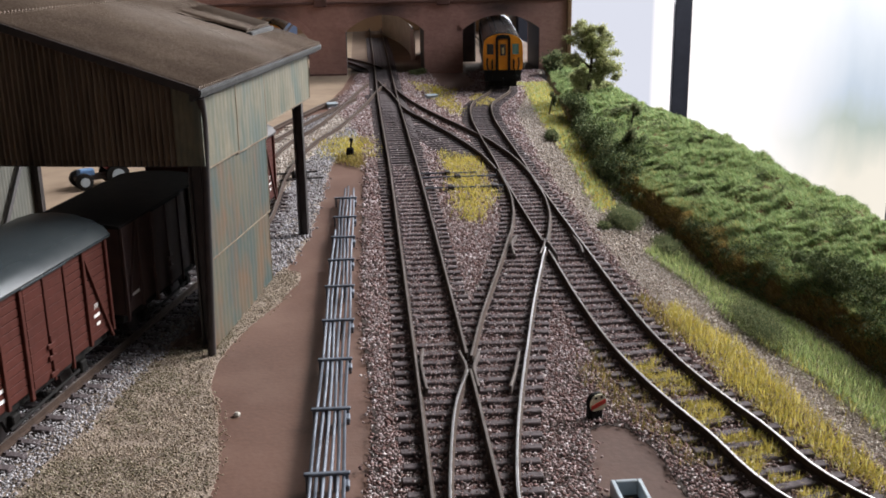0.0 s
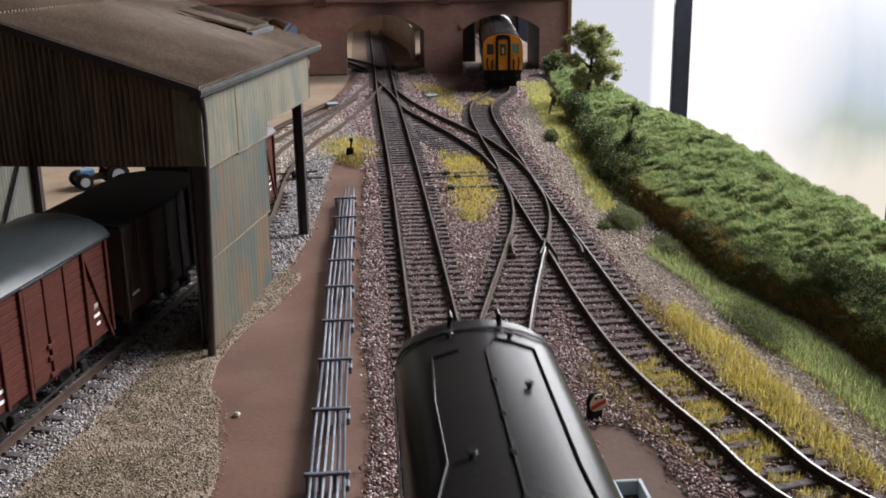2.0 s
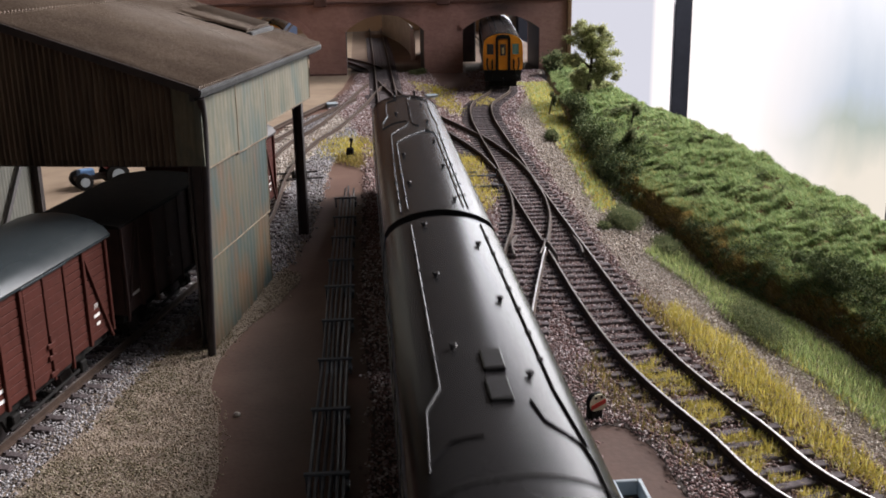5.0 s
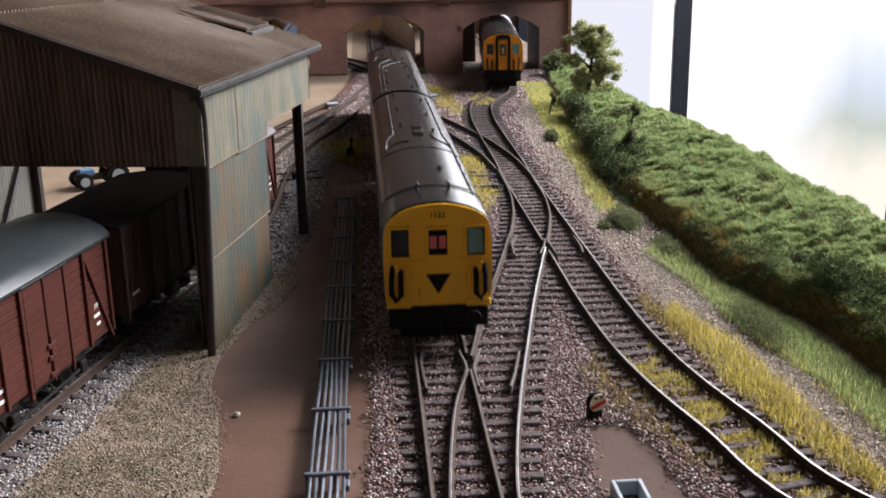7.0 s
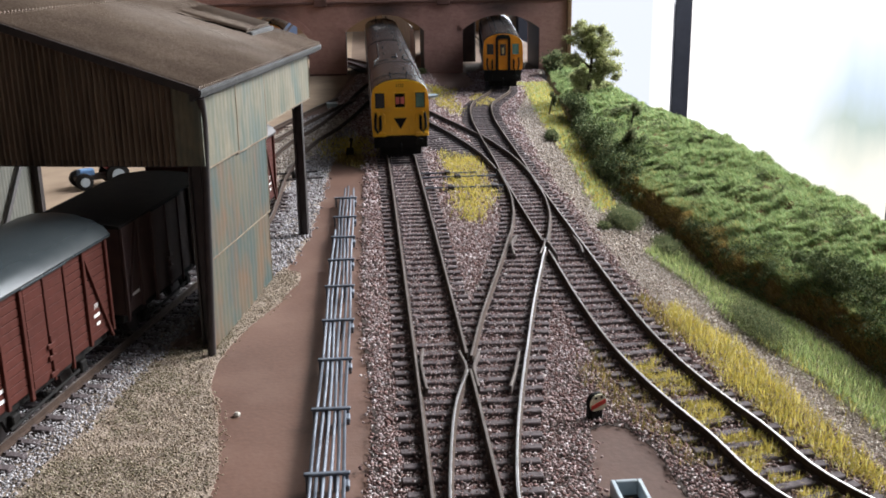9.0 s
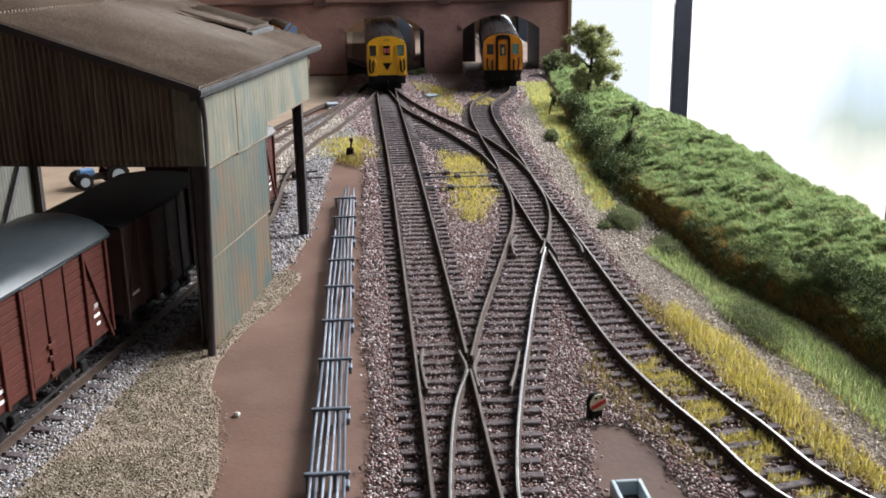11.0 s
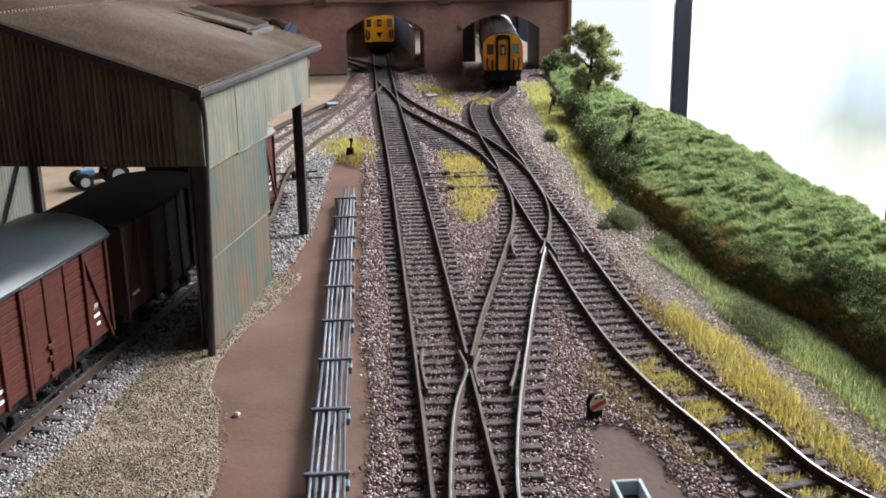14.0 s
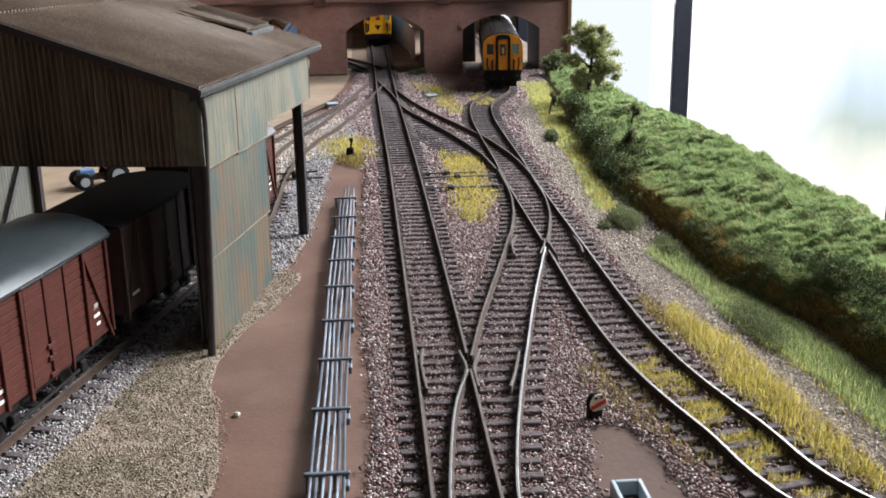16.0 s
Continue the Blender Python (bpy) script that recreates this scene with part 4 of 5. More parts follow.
    part("downpipe", Mesh().tube([(3.6, 0.2, 82), (3.4, 1.6, 79), (3.0, 3.4, 74), (2.7, 3.6, 66), (0.6, 0.2, -4.4)], 1.35, 10), SOOT, s, "black rainwater downpipe", 60)
    part("post", girder(-1.4, 147, -5, 79), SOOT, s, "black steel post")
    for y in (1, 87, 170):
        part("post", girder(-141, y, -5, 82), SOOT, s)
    part("post", girder(-3.4, 80, -5, 80), SOOT, s)
    for y0 in (44, 133):
        part("brace", Mesh().tube([(-141, y0, 0), (-141, y0 + 43, 52)], 1.5, 6), SOOT, s)
    part("inner_wall", corrugated(0, PANEL_END, 3.0, 0.12, lambda u, e, w: (-143 + w, u, 80 if e else -5), 0.7), INNER, s, "dull grey-green inner side sheet")
    for y in (2, 87, 172):
        part("tie_beam", Mesh().box(-141, -3, y + 3, y + 5.4, 76, 79, 0.3), SOOT, s)


PANEL_END = 172
shed()

# ---------------------------------------------------------------- trains
LOW = [(17.1, 14.0), (17.6, 18), (17.8, 24), (17.8, 31), (17.5, 37), (17.0, 40.2)]
TOP = [(17.2, 40.2), (16.7, 42.0), (15.4, 43.9), (13.2, 45.5), (10.0, 46.9), (6.4, 47.9), (3.0, 48.35), (0, 48.5)]


def both(half):
    return [(-x, z) for x, z in half] + [(x, z) for x, z in half[::-1] if x > 0]


def roof_z(x):
    x = abs(x)
    for (x0, z0), (x1, z1) in zip(TOP, TOP[1:]):
        if x1 <= x <= x0:
            return z0 + (z1 - z0) * (x - x0) / (x1 - x0)
    return 40.2


def lettering(text, size, m, parent, material, name="lettering"):
    c = bpy.data.curves.new(name, "FONT")
    c.body, c.size, c.align_x, c.extrude = text, size * MM, "CENTER", 0.00005
    tmp = bpy.data.objects.new(name, c)
    me = bpy.data.meshes.new_from_object(tmp)
    bpy.data.objects.remove(tmp)
    me.materials.append(material)
    ob = part(name, me, None, parent)
    ob.matrix_basis = m
    return ob


def frame_ring(x0, x1, z0, z1, y0, y1, w):
    m = Mesh()
    m.box(x0 - w, x1 + w, y0, y1, z1, z1 + w, 0.12).box(x0 - w, x1 + w, y0, y1, z0 - w, z0, 0.12)
    m.box(x0 - w, x0, y0, y1, z0, z1).box(x1, x1 + w, y0, y1, z0, z1)
    return m


def coach(name, label, length, front_colour, cab, pipes, group):
    """A coach whose cab end is at y = 0 and faces -y; it stands on the rails at z = 0."""
    c = thing(name, pose(0, 0, 0), label, "train coach", group)
    def ring(half, y, k=1.0, dz=0.0):
        return [(x * k, y, z + dz) for x, z in both(half)]
    # body shell
    def loft(half, ys, ks):
        m = Mesh()
        rings = [ring(half, y, k) for y, k in zip(ys, ks)]
        n = len(rings[0])
        for r in rings:
            m.v += r
        for i in range(len(rings) - 1):
            m.f += [(i * n + j, i * n + j + 1, (i + 1) * n + j + 1, (i + 1) * n + j) for j in range(n - 1)]
        m.f += [tuple(range(n)), tuple(range((len(rings) - 1) * n, len(rings) * n))[::-1]]
        m.f += [(i * n, (i + 1) * n, (i + 1) * n + n - 1, i * n + n - 1) for i in range(len(rings) - 1)]
        return m
    body = part("body", loft(LOW, [0.9, 3, length], [0.985, 1, 1]), BLUE, c, "dark rail-blue body side", 50)
    roof = part("roof", loft(TOP, [0.3, 1.2, 3, 40, length], [0.972, 0.99, 1, 1, 1]), ROOFGREY, c, "satin grey curved roof", 50)
    if cab:
        # end panel with openings standing proud
        prof = [(x * 0.985, max(z, 14.0 if cab == "flat" else 16.4)) for x, z in both(LOW + [(16.6, 41.6), (15.0, 43.6), (12.6, 45.1), (9.6, 46.4), (6, 47.3), (2.6, 47.75)])]
        fp = part("cab_front", Mesh().slab(prof, "y", -0.9, 0.9), front_colour, c, "yellow cab end", 30)
        if cab == "flat":
            for x0, x1, g in ((-15.0, -9.3, DARKGLASS), (9.3, 15.0, GLASSGREEN)):
                w = part("cab_window", frame_ring(x0, x1, 30.8, 40.0, -2.0, -0.85, 0.75), front_colour, c, "raised yellow cab window frame")
                part("seal", frame_ring(x0 + 0.4, x1 - 0.4, 31.2, 39.6, -1.5, -0.9, 0.4), BLACK, w)
                part("pane", Mesh().box(x0 + 0.4, x1 - 0.4, -1.2, -0.92, 31.2, 39.6), g, w)
            w = part("cab_window", frame_ring(-3.0, 3.0, 31.2, 39.6, -2.0, -0.85, 0.75), front_colour, c)
            part("pane", Mesh().box(-3.0, 3.0, -1.15, -0.92, 31.2, 39.6), BLACK, w)
            for x in (-1.5, 1.5):
                part("headcode_blind", Mesh().box(x - 1.15, x + 1.15, -1.3, -1.12, 33.2, 37.4), PINK, w, "pale red headcode blind")
            part("triangle", Mesh().slab([(-4.0, 24.6), (4.0, 24.6), (0, 17.8)], "y", -1.05, -0.85), BLACK, c, "black inverted triangle")
            lettering("1122", 2.5, Matrix.Translation((0, -0.00098, 0.0434)) @ pose(0, 0, 0, 90, 0, 0), c, BLACK, "unit_number")
            for s in (-1, 1):
                part("jumper_hose", Mesh().tube([(s * 14.6, -1.4, 28.0), (s * 15.2, -2.6, 24), (s * 15.3, -2.8, 19), (s * 13.8, -2.6, 16.2), (s * 12.2, -2.4, 18), (s * 12.2, -1.6, 26.5)], 0.95, 6), BLACK, c, "black hanging jumper hose", 60)
                part("hose_valve", Mesh().box(s * 13.4 - 0.9, s * 13.4 + 0.9, -2.5, -0.9, 25.6, 29.0, 0.4), front_colour, c)
                part("hose_valve", Mesh().tube([(s * 9.6, -1.8, 21.8), (s * 9.6, -1.8, 26.6), (s * 10.6, -1.4, 27.6)], 0.55, 6), front_colour, c, "", 60)
                part("handrail", Mesh().tube([(s * 6.4, -1.0, 29.2), (s * 6.4, -1.7, 29.2), (s * 12.4, -1.7, 29.0), (s * 12.4, -1.0, 29.0)], 0.28, 6), front_colour, c, "", 60)
                part("lamp_iron", Mesh().box(s * 5.8 - 0.5, s * 5.8 + 0.5, -1.6, -0.9, 16.6, 19.8, 0.2), front_colour, c)
                part("tail_panel", Mesh().box(s * 12.9 - 4.1, s * 12.9 + 4.1, -1.8, 0.4, 13.4, 16.0, 0.4), front_colour, c)
        else:
            part("gangway_surround", Mesh().slab([(-6.4, 16.4), (-6.4, 44), (-5.2, 46.6), (0, 47.4), (5.2, 46.6), (6.4, 44), (6.4, 16.4), (4.4, 16.4), (4.4, 42.4), (3.4, 43.6), (-3.4, 43.6), (-4.4, 42.4), (-4.4, 16.4)], "y", -3.0, -0.8), BLACK, c, "black gangway surround")
            d = part("gangway_door", Mesh().box(-4.3, 4.3, -1.6, -0.8, 16.4, 42.8, 0.4), front_colour, c)
            part("door_window", Mesh().box(-2.5, 2.5, -1.85, -1.5, 29, 39, 0.3), DARKGLASS, d)
            part("notice", Mesh().box(-1.0, 1.0, -1.95, -1.8, 30.5, 36.0), SILVER, d)
            for x0, x1, g in ((-14.2, -8.2, DARKGLASS), (8.2, 14.0, GLASSGREEN)):
                w = part("cab_window", frame_ring(x0, x1, 30.0, 39.2, -1.4, -0.85, 0.5), front_colour, c)
                part("pane", Mesh().box(x0, x1, -1.2, -0.92, 30.0, 39.2), g, w)
            for s in (-1, 1):
                part("jumper_hose", Mesh().tube([(s * 13.8, -1.4, 27.0), (s * 14.2, -2.6, 22), (s * 13.2, -2.8, 16.5), (s * 11, -2.6, 15.2), (s * 9.4, -2.4, 18), (s * 9.6, -1.6, 25.5)], 0.8, 6), BLACK, c, "black hanging jumper hose", 60)
                part("hose_valve", Mesh().box(s * 11 - 1, s * 11 + 1, -2.5, -0.9, 24.2, 28.0, 0.4), front_colour, c)
                part("tail_panel", Mesh().box(s * 11.6 - 5.2, s * 11.6 + 5.2, -1.5, 0.4, 16.4, 18.4, 0.4), front_colour, c)
        # the second, lower box is an added black plate for the shadow underneath
        part("buffer_beam", Mesh().box(-16.2, 16.2, -1.0, 4, 6.4, 13.9 if cab == "flat" else 16.3, 0.4).box(-12.5, 12.5, 3, 5, 1.4, 7.0, 0.3), BLACK, c, "black buffer beam with an added dark plate for the shade below")
        for s in (-1, 1):
            part("buffer", Mesh().tube([(s * 11.2, -1, 10.4), (s * 11.2, -4.2, 10.4), (s * 11.2, -4.2, 10.4), (s * 11.2, -4.9, 10.4)], [1.3, 1.1, 2.5, 2.4], 12), BLACK, c, "", 40)
        part("coupling", Mesh().tube([(0, -1, 9), (0, -3.4, 8.6), (0, -3.2, 5.2), (0, -2.4, 4.2)], 0.8, 6), BLACK, c, "", 60)
        part("roof_band", Mesh().sweep([(x * 1.006, pipes["band"], z + 0.25) for x, z in both(TOP)], [(-0.55, 0), (0.55, 0), (0.55, 0.3), (-0.55, 0.3)]), BLACK, c, "black rain strip")
        for s in (-1, 1):
            part("horn", Mesh().tube([(s * 5.4, pipes["band"] - 3.2, roof_z(5.4) - 0.2), (s * 5.2, pipes["band"] - 3.2, roof_z(5) + 2.0), (s * 5.2, pipes["band"] - 6.4, roof_z(5) + 2.0)], 0.62, 8), ROOFGREY, c, "", 60)
    # underframe and bogies
    part("underframe", Mesh().box(-15.6, 15.6, 4, length - 2, 9.2, 14.2, 0.5), BLACK, c, "black underframe")
    for y in (length * 0.36, length * 0.5, length * 0.62):
        part("equipment_box", Mesh().box(-15, 15, y - 9, y + 9, 4.0, 9.4, 0.6), BLACK, c)
    for yb in (38, length - 40):
        b = part("bogie", Mesh().box(-12.4, -10.6, yb - 24, yb + 24, 3.4, 8.6, 0.5).box(10.6, 12.4, yb - 24, yb + 24, 3.4, 8.6, 0.5).box(-10.6, 10.6, yb - 4, yb + 4, 5, 9.4, 0.4), BLACK, c)
        for dy in (-17, 17):
            for s in (-1, 1):
                part("wheel", Mesh().tube([(s * 7.0, yb + dy, 6.2), (s * 7.6, yb + dy, 6.2), (s * 7.6, yb + dy, 6.2), (s * 10.0, yb + dy, 6.2)], [6.9, 6.9, 6.2, 6.1], 24), SOOT, b, "", 40)
    # side windows and door lines
    n = int((length - 20) // 15.6)
    for i in range(n):
        y = 12 + i * 15.6
        for s in (-1, 1):
            w = part("side_window", Mesh().box(s * 17.35, s * 17.75, y, y + 11.2, 27.2, 36.6, 0.15), DARKGLASS, c)
    part("gangway_end", Mesh().box(-9, 9, length, length + 2.0, 13, 42, 0.4), BLACK, c)
    # roof pipes, ventilators
    for x, y in pipes["vents"]:
        z = roof_z(x)
        part("roof_ventilator", Mesh().tube([(x, y, z - 0.3), (x, y, z + 0.5), (x, y, z + 0.9), (x, y, z + 1.15)], [0.55, 0.5, 1.05, 0.8], 10), ROOFGREY, c, "", 40)
    for run in pipes["runs"]:
        pts = []
        for (xa, ya), (xb, yb) in zip(run, run[1:]):
            k = max(1, int(max(abs(xb - xa) / 1.5, abs(yb - ya) / 30)))
            pts += [(xa + (xb - xa) * i / k, ya + (yb - ya) * i / k) for i in range(k)]
        pts.append(run[-1])
        p = part("roof_conduit", Mesh().tube([(x, y, roof_z(x) + 0.22) for x, y in pts], 0.3, 6), ROOFGREY, c, "", 60)
        for (xa, ya), (xb, yb) in zip(run, run[1:]):
            if abs(yb - ya) > 18:
                k = int(abs(yb - ya) / 14)
                for i in range(1, k):
                    x, y = xa + (xb - xa) * i / k, ya + (yb - ya) * i / k
                    part("clip", Mesh().box(x - 0.65, x + 0.65, y - 0.45, y + 0.45, roof_z(x) - 0.3, roof_z(x) + 0.62, 0.15), ROOFGREY, p)
    for x0, x1, y0, y1 in pipes["boxes"]:
        z = max(roof_z(x0), roof_z(x1))
        part("roof_box", Mesh().box(x0, x1, y0, y1, z - 0.6, z + 0.9, 0.3), ROOFGREY, c, "low dark roof box")
    for y in pipes["ribs"]:
        part("roof_rib", Mesh().sweep([(x * 1.002, y, z + 0.02) for x, z in both(TOP)], [(-0.3, 0), (0.3, 0), (0.3, 0.22), (-0.3, 0.22)]), BLACK, c)
    return c


REAR = dict(band=23.0, vents=[(-5.8, 243), (7.8, 222), (-5.8, 195), (7.8, 176), (-5.8, 147), (7.8, 132), (4.6, 50)],
            runs=[[(-4.0, 106.5), (-9.4, 107), (-13.4, 103)], [(-13.6, 100), (-12.8, 122), (-9.8, 129), (-9.4, 246)],
                  [(13.6, 20), (13.4, 100), (12.6, 106), (7.2, 112), (6.0, 120)], [(13.4, 106), (12.4, 118), (11.6, 128), (11.4, 248)]],
            boxes=[(-1.4, 3.0, 119, 129), (-0.9, 3.4, 133, 143)], ribs=[92])
LEAD = dict(band=6.4, vents=[(6.7, 62), (-6.8, 36), (-6.9, 86.5), (-6.4, 137.5), (7.3, 162.4), (-6.3, 187.6), (7.5, 212), (-5.9, 238.8), (6.1, 8.7), (-6.7, 10.2)],
            runs=[[(4.7, 17.4), (10.2, 18.1), (11.0, 38), (10.7, 62), (13.2, 72.7), (13.8, 89.2), (9.6, 85.8), (2.8, 85.9), (2.0, 90.7), (4.5, 101.3), (10.6, 112.2), (11.0, 137), (11.6, 190), (11.7, 246)],
                  [(-3.0, 12.1), (-0.6, 18.9), (0.5, 92.3), (-0.1, 96.8), (-2.2, 100)],
                  [(-3.0, 12.1), (-6.4, 13.3), (-11.1, 14.8), (-10.8, 38.1), (-10.5, 64.7), (-11.5, 87.6), (-10.7, 95), (-10.0, 162.8), (-9.6, 246)],
                  [(-5.2, 110.6), (1.4, 121.8), (8.8, 133.1), (9.2, 163.5), (9.5, 246)], [(-5.2, 110.6), (-8.4, 114.2), (-8.0, 246)]],
            boxes=[(-6.2, -4.2, 108.8, 112.4)], ribs=[])
rear_coach = coach("electric_train_coach", "yellow-ended rail-blue electric train coach with grey roof on the main line", 252, YELLOW, "flat", REAR, "moving electric train coaches")
lead_coach = coach("electric_train_coach", "leading grey-roofed electric train coach with roof conduits, on the main line", 252, YELLOW, "flat", LEAD, "moving electric train coaches")
PARK = dict(band=6.4, vents=[(s * 4.6, y) for s in (-1, 1) for y in range(20, 240, 29)], runs=[[(9, 8), (9, 240)], [(-9, 8), (-9, 240)]], boxes=[], ribs=[])
parked = coach("electric_train_coach", "parked electric train coach with deep-yellow cab end under the bridge", 252, ORANGE, "gangway", PARK, "")
parked.matrix_basis = at(102.6, 930, 0, -5.5)

stored_track = track("storage_track", "short storage track beyond the far arch", [[(-128.3, 1095, 0), (-128.3, 1400, 0)], [(-111.7, 1095, 0), (-111.7, 1400, 0)]], [RAILDULL] * 2)
sleepers(stored_track, [(-120, 1095, 0), (-120, 1400, 0)], 1095, 1400)
stored = copy_thing(parked, at(-120, 1112, 0, 0))
stored["label"] = "stored blue train coach with yellow end beyond the far arch"

# ---------------------------------------------------------------- goods vans
def van(m, label, body_mat, roof_mat, planks, marked):
    """A covered goods van; local +y runs along the track, its length lies between y = -76 and y = 0."""
    v = thing("goods_van", m, label, "goods van", "goods vans in the shed")
    L, hw, z0, z1 = 74.0, 16.4, 12.0, 41.5
    n = 12 if planks else 1
    step = (z1 - z0) / n
    core = part("body", Mesh().box(-hw + 0.5, hw - 0.5, -L + 0.5, -0.5, z0 + 0.2, z1), body_mat, v)
    for i in range(n):
        a, b = z0 + i * step + 0.1, z0 + (i + 1) * step - 0.1
        part("plank", Mesh().box(hw - 0.6, hw, -L, 0, a, b, 0.12), body_mat, core)
        part("plank", Mesh().box(-hw, -hw + 0.6, -L, 0, a, b, 0.12), body_mat, core)
        part("plank", Mesh().box(-hw, hw, -0.6, 0, a, b, 0.12), body_mat, core)
        part("plank", Mesh().box(-hw, hw, -L, -L + 0.6, a, b, 0.12), body_mat, core)
    for s in (-1, 1):
        x0, x1 = sorted((s * (hw - 0.1), s * (hw + 0.9)))
        for y, w in ((-0.9, 1.4), (-15.5, 1.3), (-27, 1.0), (-38, 1.6), (-50, 1.6), (-61.5, 1.3), (-L + 0.9, 1.4)):
            part("upright", Mesh().box(x0, x1, y - w / 2, y + w / 2, z0 - 2.6 if y in (-27, -50) else z0 - 0.4, z1, 0.15), body_mat, v)
        for ya, yb in ((-15, -1.0), (-61.8, -L + 1)):
            part("diagonal_strap", Mesh().add([(s * hw, ya, z1), (s * hw, ya - 1.0, z1), (s * hw, yb - 1.0, z0 - 2), (s * hw, yb, z0 - 2),
                                               (s * (hw + 0.8), ya, z1), (s * (hw + 0.8), ya - 1.0, z1), (s * (hw + 0.8), yb - 1.0, z0 - 2), (s * (hw + 0.8), yb, z0 - 2)],
                                              [(0, 1, 2, 3), (4, 7, 6, 5), (0, 4, 5, 1), (3, 2, 6, 7), (0, 3, 7, 4), (1, 5, 6, 2)]), body_mat, v)
        # door pair and its fastenings
        for y in (-32.6, -43.8):
            d = part("door", Mesh().box(*sorted((s * (hw - 0.1), s * (hw + 0.35))), y - 5.0, y + 5.0, z0 - 0.6, z1 - 0.6, 0.15), body_mat, v)
            for i in range(n):
                part("plank", Mesh().box(*sorted((s * (hw + 0.2), s * (hw + 0.55))), y - 4.7, y + 4.7, z0 + i * step + 0.12, z0 + (i + 1) * step - 0.12, 0.08), body_mat, d)
        for z in (21, 17.5, 12.6):
            part("door_latch", Mesh().box(*sorted((s * (hw + 0.5), s * (hw + 1.3))), -40.4, -36.4, z - 0.8, z + 0.8, 0.25), body_mat, v)
        part("door_latch", Mesh().box(*sorted((s * (hw + 0.6), s * (hw + 1.2))), -38.8, -37.8, 10.5, 24, 0.2), body_mat, v)
        part("door_track", Mesh().box(*sorted((s * hw, s * (hw + 1.5))), -50.8, -26, z1 - 0.4, z1 + 0.5, 0.2), roof_mat, v)
    # roof
    prof = [(-hw - 1.4, z1 + 0.1), (-hw - 1.5, z1 + 1.0), (-hw + 0.4, z1 + 3.2), (-hw + 4, z1 + 5.2), (-7, z1 + 6.8), (0, z1 + 7.4), (7, z1 + 6.8), (hw - 4, z1 + 5.2), (hw - 0.4, z1 + 3.2), (hw + 1.5, z1 + 1.0), (hw + 1.4, z1 + 0.1)]
    if not planks:
        prof = [(-hw - 0.8, z1), (-hw - 0.8, z1 + 0.8), (-8, z1 + 2.2), (0, z1 + 2.6), (8, z1 + 2.2), (hw + 0.8, z1 + 0.8), (hw + 0.8, z1)]
    part("roof", Mesh().slab(prof, "y", -L - 1.2, 1.2), roof_mat, v, "curved grey roof", 35)
    # running gear
    part("sole_bar", Mesh().box(-14.5, 14.5, -L + 1, -1, 8.6, 11.8, 0.4), BLACK, v, "black underframe")
    for s in (-1, 1):
        part("brake_lever", Mesh().tube([(s * 15.4, -60, 5.4), (s * 15.4, -22, 6.6)], 0.5, 6), BLACK, v)
        for y in (-18, -56):
            part("axle_guard", Mesh().slab([(y - 4.5, 9), (y + 4.5, 9), (y + 2, 3.6), (y - 2, 3.6)], "x", s * 12.4, s * 13.4), BLACK, v)
            part("axle_box", Mesh().box(*sorted((s * 13.2, s * 15.2)), y - 1.8, y + 1.8, 4.4, 8.2, 0.4), BLACK, v)
            part("wheel", Mesh().tube([(s * 7.0, y, 6.2), (s * 7.6, y, 6.2), (s * 7.6, y, 6.2), (s * 10.0, y, 6.2)], [6.9, 6.9, 6.2, 6.1], 24), SOOT, v, "", 40)
        for y, e in ((0, 1), (-L, -1)):
            part("buffer", Mesh().tube([(s * 11.2, y, 10), (s * 11.2, y + e * 3.4, 10), (s * 11.2, y + e * 3.4, 10), (s * 11.2, y + e * 4, 10)], [1.3, 1.0, 2.3, 2.2], 12), BLACK, v, "", 40)
    part("coupling", Mesh().tube([(0, 0, 8), (0, 5.5, 7.4)], 0.8, 6), BLACK, v)
    if marked:
        R90 = pose(0, 0, 0, 90, 0, 90)
        lettering("XP", 2.2, Matrix.Translation(((hw + 0.05) * MM, -9.6 * MM, 21.8 * MM)) @ R90, v, WHITE)
        for y, z, w in ((-9.6, 19.0, 3.6), (-9.0, 16.2, 2.2), (-63.5, 17.4, 3.0), (-64, 14.6, 5.6)):
            part("painted_mark", Mesh().box(hw - 0.1, hw + 0.06, y - w / 2, y + w / 2, z, z + 1.0), WHITE, v, "white painted mark")
    else:
        part("painted_mark", Mesh().box(hw - 0.1, hw + 0.06, -L + 3, -L + 11, 17, 18.0), WHITE, v, "faded white painted mark")
    return v


van(at(-119.5, 322, 0, -13.2), "bauxite-red planked goods van with rounded grey roof on the siding", BAUXITE, VANROOF, True, True)
van(at(-119.5 + math.sin(radians(12.6)) * 84, 322 + math.cos(radians(12.6)) * 84, 0, -12.6), "dull brown goods van standing in the dark shed", BROWNVAN, BLACK, False, False)
van(at(-81.5, 497, 0, -10.5), "dark red goods van with white marks beyond the shed", BAUXITE, SOOT, True, True)

# ---------------------------------------------------------------- embankment
YB = np.array([100, 170, 254, 302, 339, 362, 385, 434, 505, 600, 735, 860, 977, 1090], float)
XB = np.array([150, 136, 134, 132, 129, 122, 116, 115, 111, 113, 126, 137, 150, 165], float)
XC = np.array([197, 190, 186, 184, 183, 182, 181, 180, 180, 180, 178, 180, 187, 196], float)
ZC = np.array([16, 16.5, 17, 17, 17, 17, 17, 16.5, 16.5, 16.2, 12.2, 8.0, 8.5, 8.5], float)


